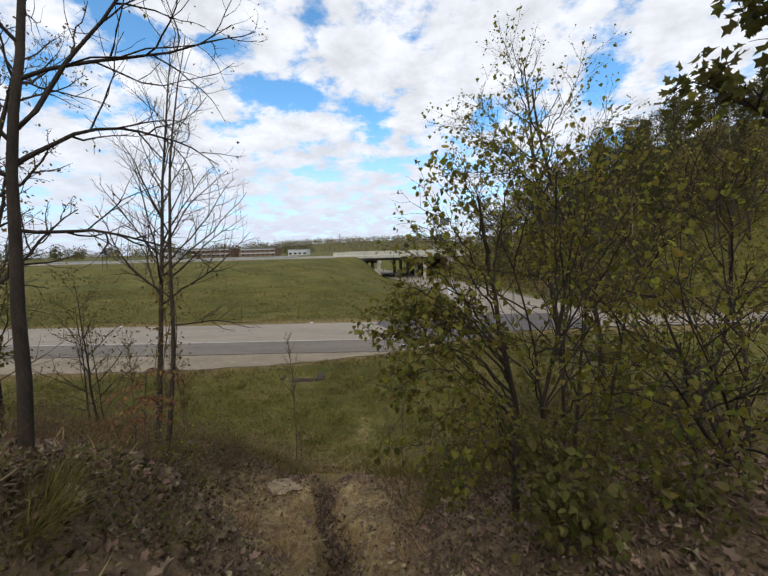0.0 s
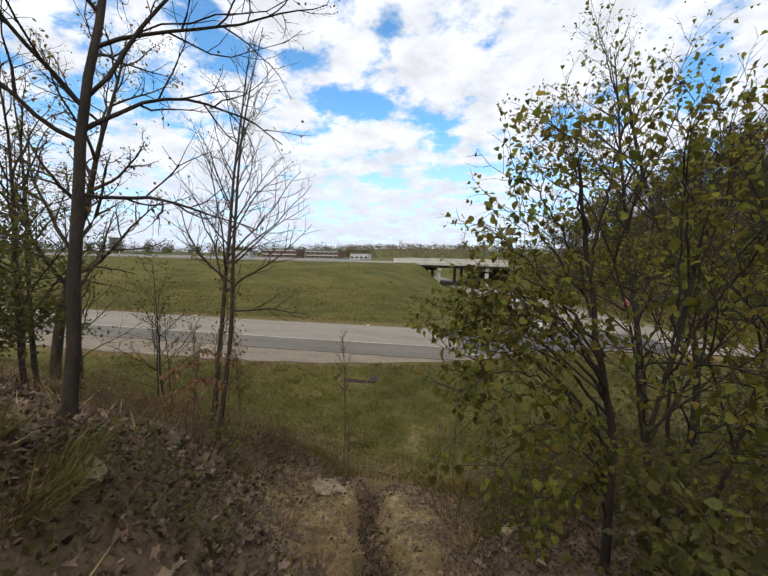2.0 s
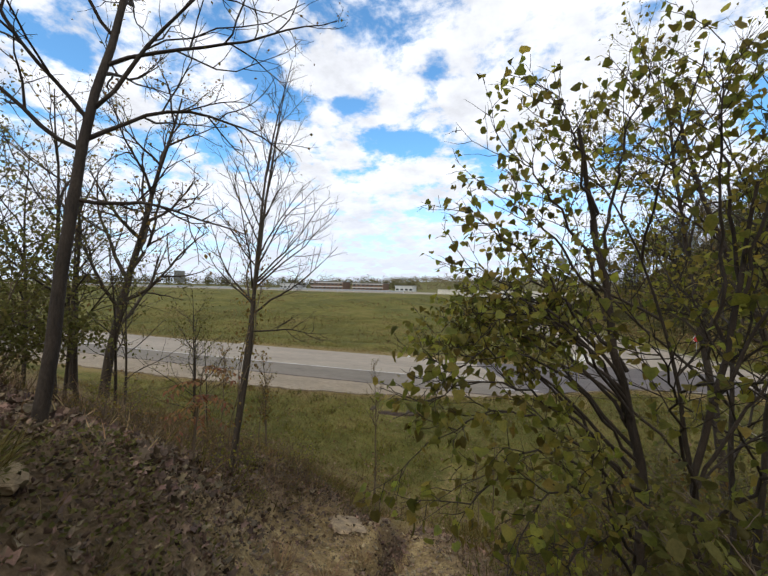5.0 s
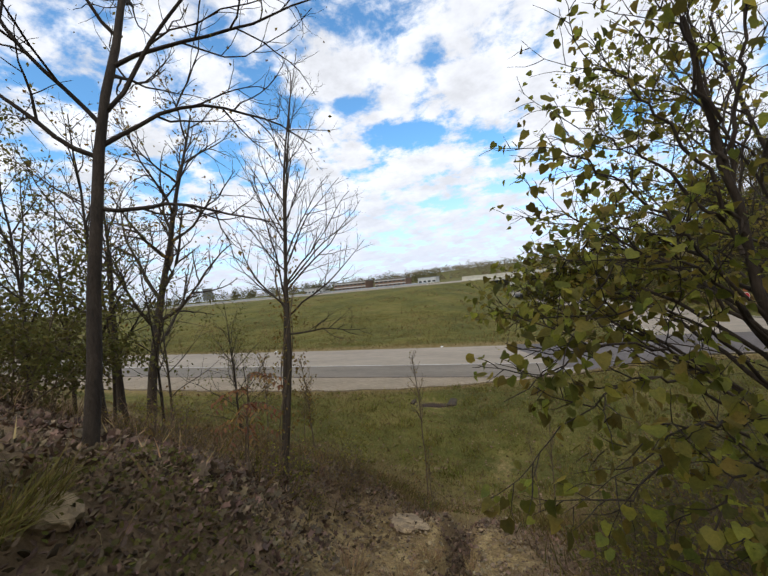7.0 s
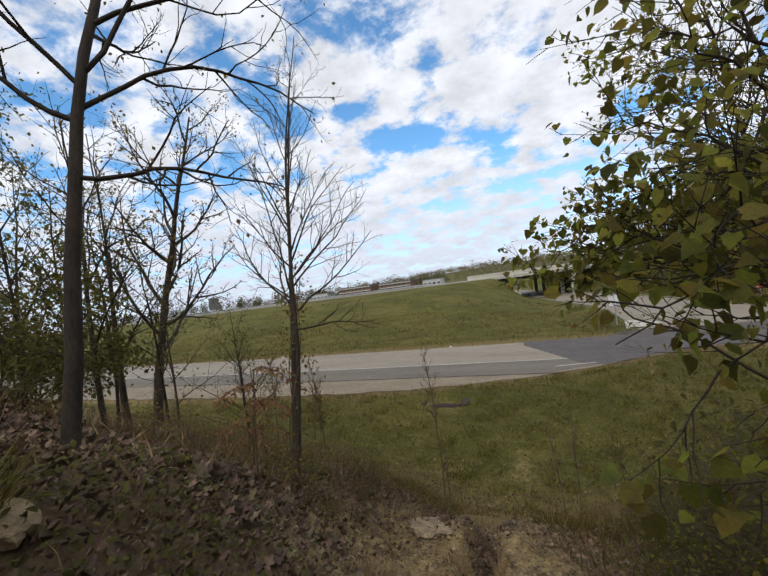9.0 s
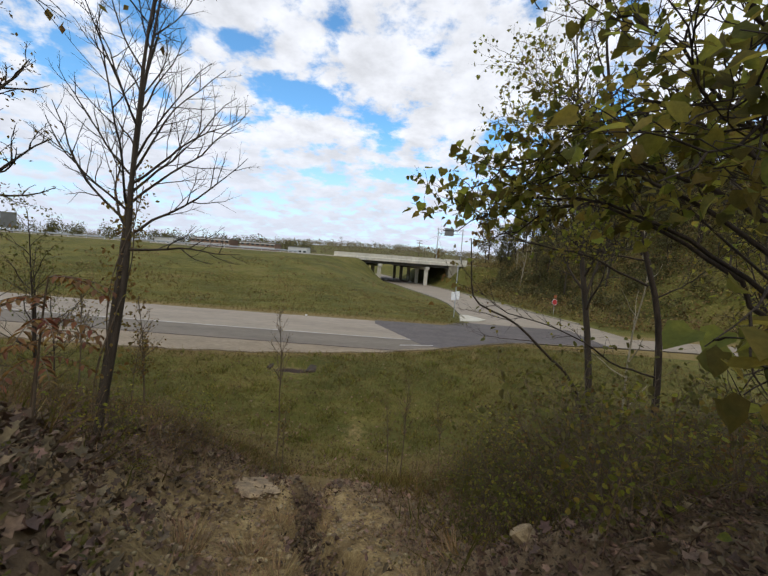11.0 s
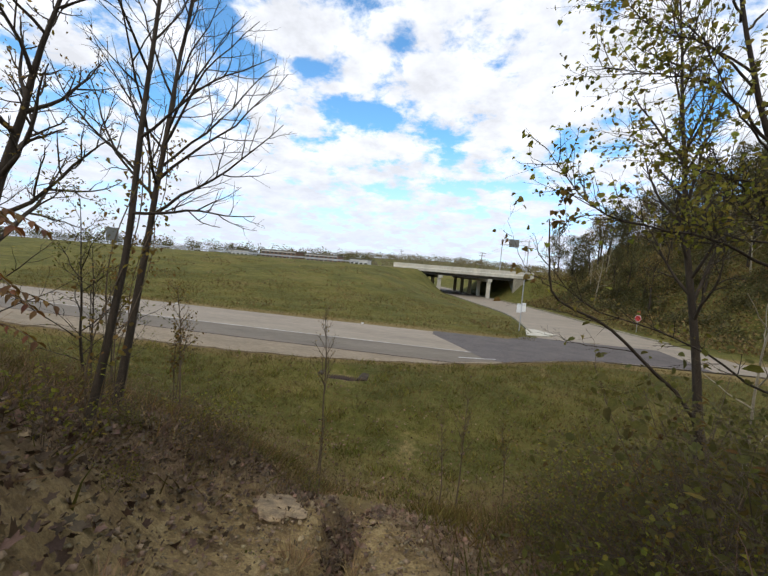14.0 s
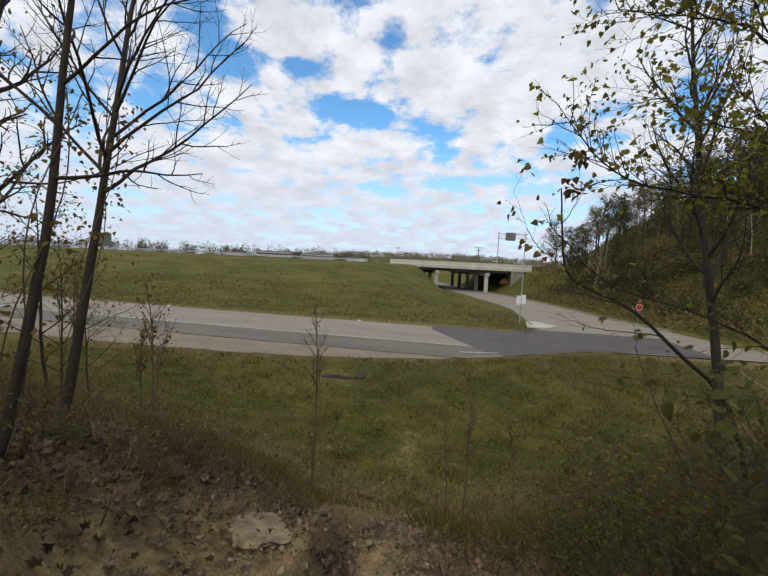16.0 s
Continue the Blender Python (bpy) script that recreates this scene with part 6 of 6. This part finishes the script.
def grass_tuft(x, y, n, tall, mat, label):
    z = ground_z(x, y)
    a, r = rs.uniform(0, 6.283, n), 0.16 * np.sqrt(rs.random(n))
    at = np.stack([r * np.cos(a), r * np.sin(a), np.full(n, -0.03)], -1)
    lean = rs.uniform(0.25, 1.1, n)
    d = np.stack([np.cos(a) * lean, np.sin(a) * lean, np.ones(n)], -1) + rs.normal(0, 0.15, (n, 3))
    bend_down = (BLADE[0] * np.array([0.4, 1, -1.6]), BLADE[1])
    me = leaf_cloud("grass_tuft", bend_down, at, d, tall * rs.uniform(0.5, 1.2, n), rs, 0.4)
    ob = link("grass_tuft", me, mat)
    ob.location = (x, y, z)
    return tagged(ob, label, "grass tuft", "grass tufts by the path")


for x, y, n, tall in ((-1.95, 1.75, 260, 0.24), (-2.1, 1.95, 220, 0.24), (-1.85, 1.55, 220, 0.22), (-2.3, 1.75, 200, 0.22), (-1.6, 2.15, 90, 0.16)):
    grass_tuft(x, y, n, tall, GRASS, "long arching green grass tuft on the bank")
carpet("bank_weeds", "low green weeds and clover on the bank beside the path", "weeds", OVAL, LEAF_GREEN, 5200, (-3.4, -0.95, 0.7, 3.4), lambda x, y: (np.sin(3.1 * x + 2 * np.sin(2.0 * y)) * np.sin(2.7 * y + x) > 0.05) * np.clip(1 - on_path(x, y), 0, 1), 0.030, 0.7, 0.12, 0.7)
for x, y, n, tall in ((-1.2, 3.5, 200, 0.2), (-1.45, 4.0, 200, 0.22), (-1.3, 4.6, 160, 0.22), (-1.75, 5.2, 160, 0.3), (-1.9, 6.9, 160, 0.3), (-0.1, 4.4, 120, 0.24), (0.3, 5.3, 140, 0.26), (-1.25, 7.2, 120, 0.25), (0.1, 3.6, 140, 0.22), (-2.1, 4.6, 160, 0.3)):
    grass_tuft(x, y, n, tall, GRASS_BROWN, "dry brown grass tuft hanging over the gully edge")


# ---- woods ----
CFG_W = [dict(steps=7, wander=0.05, lift=0.03, taper=0.15, kids=11, angle=50, ratio=0.4, thin=0.4, **{"from": 0.3}),
         dict(steps=4, wander=0.14, lift=0.05, taper=0.25, kids=4, angle=45, ratio=0.5, leafy=True),
         dict(steps=2, wander=0.18, lift=0.02, taper=0.3, leafy=True)]
CFG_CEDAR = [dict(steps=9, wander=0.02, lift=0.03, taper=0.1, kids=34, angle=72, ratio=0.26, thin=0.3, **{"from": 0.06}),
             dict(steps=4, wander=0.1, lift=0.03, taper=0.25, kids=3, angle=45, ratio=0.5, leafy=True),
             dict(steps=2, wander=0.15, taper=0.3, leafy=True)]


def wood_tree(label, base, h, r, cfg, seed, bark, leaf, args, group="woods on the hill"):
    return tree("tree", label, "tree", base, (0.02, 0.01), h, r, cfg, seed, bark, leaf, group, split_limbs=False, sides=(6, 3, 3, 3), leaf_args=args)


W = [wood_tree("hillside tree with thinning yellow-brown leaves", on_ground(27, 60), 8.5, 0.16, CFG_W, 101, BARK_GREY, LEAF_FAR, dict(per=13, size=0.26, shape=SIMPLE, spread=0.32)),
     wood_tree("hillside tree with dull green leaves", on_ground(31, 56), 9.5, 0.18, CFG_W, 102, BARK_GREY, LEAF_FAR_DARK, dict(per=13, size=0.27, shape=SIMPLE, spread=0.34)),
     wood_tree("dark green cedar on the hillside", on_ground(29, 66), 8.0, 0.15, CFG_CEDAR, 103, BARK_DARK, LEAF_FAR_DARK, dict(per=11, size=0.2, shape=SIMPLE, spread=0.18)),
     wood_tree("bare pale-trunked tree on the hillside", on_ground(25, 74), 8.5, 0.11, CFG_W, 104, BARK_PALE, LEAF_FAR, dict(per=1, size=0.25, shape=SIMPLE, spread=0.2, keep=0.06))]
rng = random.Random(55)
done = [(27, 60), (31, 56), (29, 66), (25, 74)]
count = 0
while count < 135:
    y = 44 + 62 * rng.random() ** 1.15
    x = float(right_edge(np.array([y]))[0]) + rng.uniform(11 if y > 58 else 14, 50)
    if y > 80 and x < 24 or any((x - a) ** 2 + (y - b) ** 2 < 7 for a, b in done):
        continue
    done.append((x, y))
    e = x - float(right_edge(np.array([y]))[0])
    pick = rng.choice((0, 1, 1, 2, 3)) if e > 13 else rng.choice((0, 1, 3))
    s = rng.uniform(0.7, 1.2) * (0.45 if e < 13 else 0.75 if e < 19 else 1.05)
    c = copy_thing(W[pick], pose(*on_ground(x, y), 0, 0, rng.uniform(0, 360)))
    c.scale = (s, s, s)
    count += 1
# wood that stands on the slope beyond the brush, east of the field
for k in range(20):
    y = rng.uniform(-6, 9)
    x = max(9.5, 1.45 * (y + 1)) + rng.uniform(0, 20)
    s = rng.uniform(0.55, 1.0)
    c = copy_thing(W[rng.choice((0, 0, 3, 3, 1))], pose(*on_ground(x, y), 0, 0, rng.uniform(0, 360)))
    c.scale = (s, s, s)
# unseen trees up the hill behind the path, added to shade the foreground
for k in range(8):
    y = rng.uniform(-34, -20)
    x = rng.uniform(-34, 32)
    s = rng.uniform(0.9, 1.6)
    c = copy_thing(W[rng.choice((0, 1, 1))], pose(*on_ground(x, y), 0, 0, rng.uniform(0, 360)))
    c.scale = (s, s, s)

# brush on the slope beyond the side road
n = 110000
y = rs.uniform(39.5, 128, n)
e = rs.uniform(1.2, 46, n)
x = right_edge(y) + e
keep = (rs.random(n) < 0.9) & ~((y > 82) & (x < 17)) & ~((y > 89) & (y < 116) & (x < 22)) & (height(x, y) > 0.03)
x, y = x[keep], y[keep]
lump = np.clip(np.sin(x * 0.9 + 2 * np.sin(y * 0.5)) * np.sin(y * 0.8 + x * 0.3), 0, 1)
at = np.stack([x, y, height(x, y) + rs.random(len(x)) ** 1.3 * (0.8 + 2.6 * lump * ss(3, 14, x - right_edge(y)))], -1)
me = leaf_cloud("hillside_brush", SIMPLE, at, rs.normal(0, 1, (len(x), 3)) + [0, 0, 0.5], rs.uniform(0.18, 0.42, len(x)), rs, 0.8)
tagged(link("hillside_brush", me, LEAF_FAR), "olive and brown brush covering the hillside", "brush", kind="stuff")
# rounded green thickets along the brow of that slope
at = []
for k in range(75):
    y = rs.uniform(44, 86)
    x = float(right_edge(np.array([y]))[0]) + rs.uniform(5.5, 17)
    if y > 80 and x < 18:
        continue
    r = rs.uniform(0.9, 2.0)
    d = rs.normal(0, 1, (340, 3))
    d /= np.linalg.norm(d, axis=1)[:, None]
    d *= (rs.uniform(0.45, 1.0, 340) ** 0.6 * (1 + 0.25 * np.sin(4 * d[:, 0] + k) * np.cos(3 * d[:, 1])))[:, None]
    q = np.array([x, y, 0]) + d * [r, r, r * 0.8]
    q[:, 2] = height(q[:, 0], q[:, 1]) + np.abs(d[:, 2]) * r * 1.1
    at.append(q)
at = np.concatenate(at)
me = leaf_cloud("hillside_thicket", SIMPLE, at, rs.normal(0, 1, (len(at), 3)) + [0, 0, 0.4], rs.uniform(0.16, 0.34, len(at)), rs, 0.8)
tagged(link("hillside_thicket", me, LEAF_FAR_DARK), "rounded dull green thickets on the brow of the slope", "thicket", kind="stuff")


def far_wood(name, label, centres, mat, per, size, squash=0.6):
    P = []
    for x, y, r, h in centres:
        z = ground_z(x, y)
        d = rs.normal(0, 1, (per, 3))
        d /= np.linalg.norm(d, axis=1)[:, None]
        q = d * (rs.random((per, 1)) ** 0.4) * np.array([r, r, h * 0.5])
        P.append(q + np.array([x, y, z + h * 0.5]))
    at = np.concatenate(P)
    me = leaf_cloud(name, SIMPLE, at, rs.normal(0, 1, (len(at), 3)), size * rs.uniform(0.6, 1.4, len(at)), rs, 0.8)
    return tagged(link(name, me, mat), label, "woods", kind="stuff")


rng = random.Random(66)
far_wood("far_woods", "dark treeline far beyond the highway", [(-60 - k * 3.6 + rng.uniform(-3, 3), 250 + rng.uniform(0, 60), rng.uniform(3, 6), rng.uniform(7, 13)) for k in range(105)], LEAF_FAR_DARK, 150, 1.0)
far_wood("far_woods", "autumn trees on the far ridge, haze put into their colour", [(rng.gauss(20, 190), rng.uniform(560, 880), rng.uniform(6, 12), rng.uniform(8, 15)) for k in range(330)], LEAF_HAZED, 64, 2.0)
far_wood("far_woods", "trees along the horizon behind the highway", [(-430 + k * 6.5 + rng.uniform(-4, 4), 430 + rng.uniform(0, 50), rng.uniform(4, 7), rng.uniform(5, 10)) for k in range(95)], LEAF_HAZED, 110, 1.3)


def far_building(x, y, w, d, h, storeys, bays, wall, group="far buildings"):
    z = ground_z(x, y)
    b = thing("building", "long low brick building with rows of windows far beyond the highway", "building", group, at=(x, y, z))
    part("wall", boxes((-w / 2, w / 2, 0, d, -1, h)), wall, b)
    part("roof", boxes((-w / 2 - 0.4, w / 2 + 0.4, -0.4, d + 0.4, h, h + 0.5)), ROOF_GREY, b)
    me = None
    for s in range(storeys):
        for k in range(bays):
            if me is None:
                o = part("window", boxes((-0.9, 0.9, -0.12, 0.05, 0, 1.1)), GLASS_DARK, b)
                me = o.data
            else:
                o = link("window", me, None, b)
            o.location = (-w / 2 + (k + 0.5) * w / bays, 0, 0.6 + s * (h / storeys))
        part("band", boxes((-w / 2 - 0.05, w / 2 + 0.05, -0.15, 0.0, (s + 1) * h / storeys - 0.7, (s + 1) * h / storeys - 0.2)), WALL_WHITE, b, "white band")
    return b


far_building(-112, 235, 24, 14, 5.2, 2, 8, BRICK_FAR)
far_building(-84, 240, 22, 14, 4.8, 2, 7, BRICK_FAR)
far_building(-58, 238, 12, 10, 3.6, 1, 4, WALL_WHITE)
far_building(-150, 250, 16, 12, 3.8, 1, 5, WALL_WHITE)
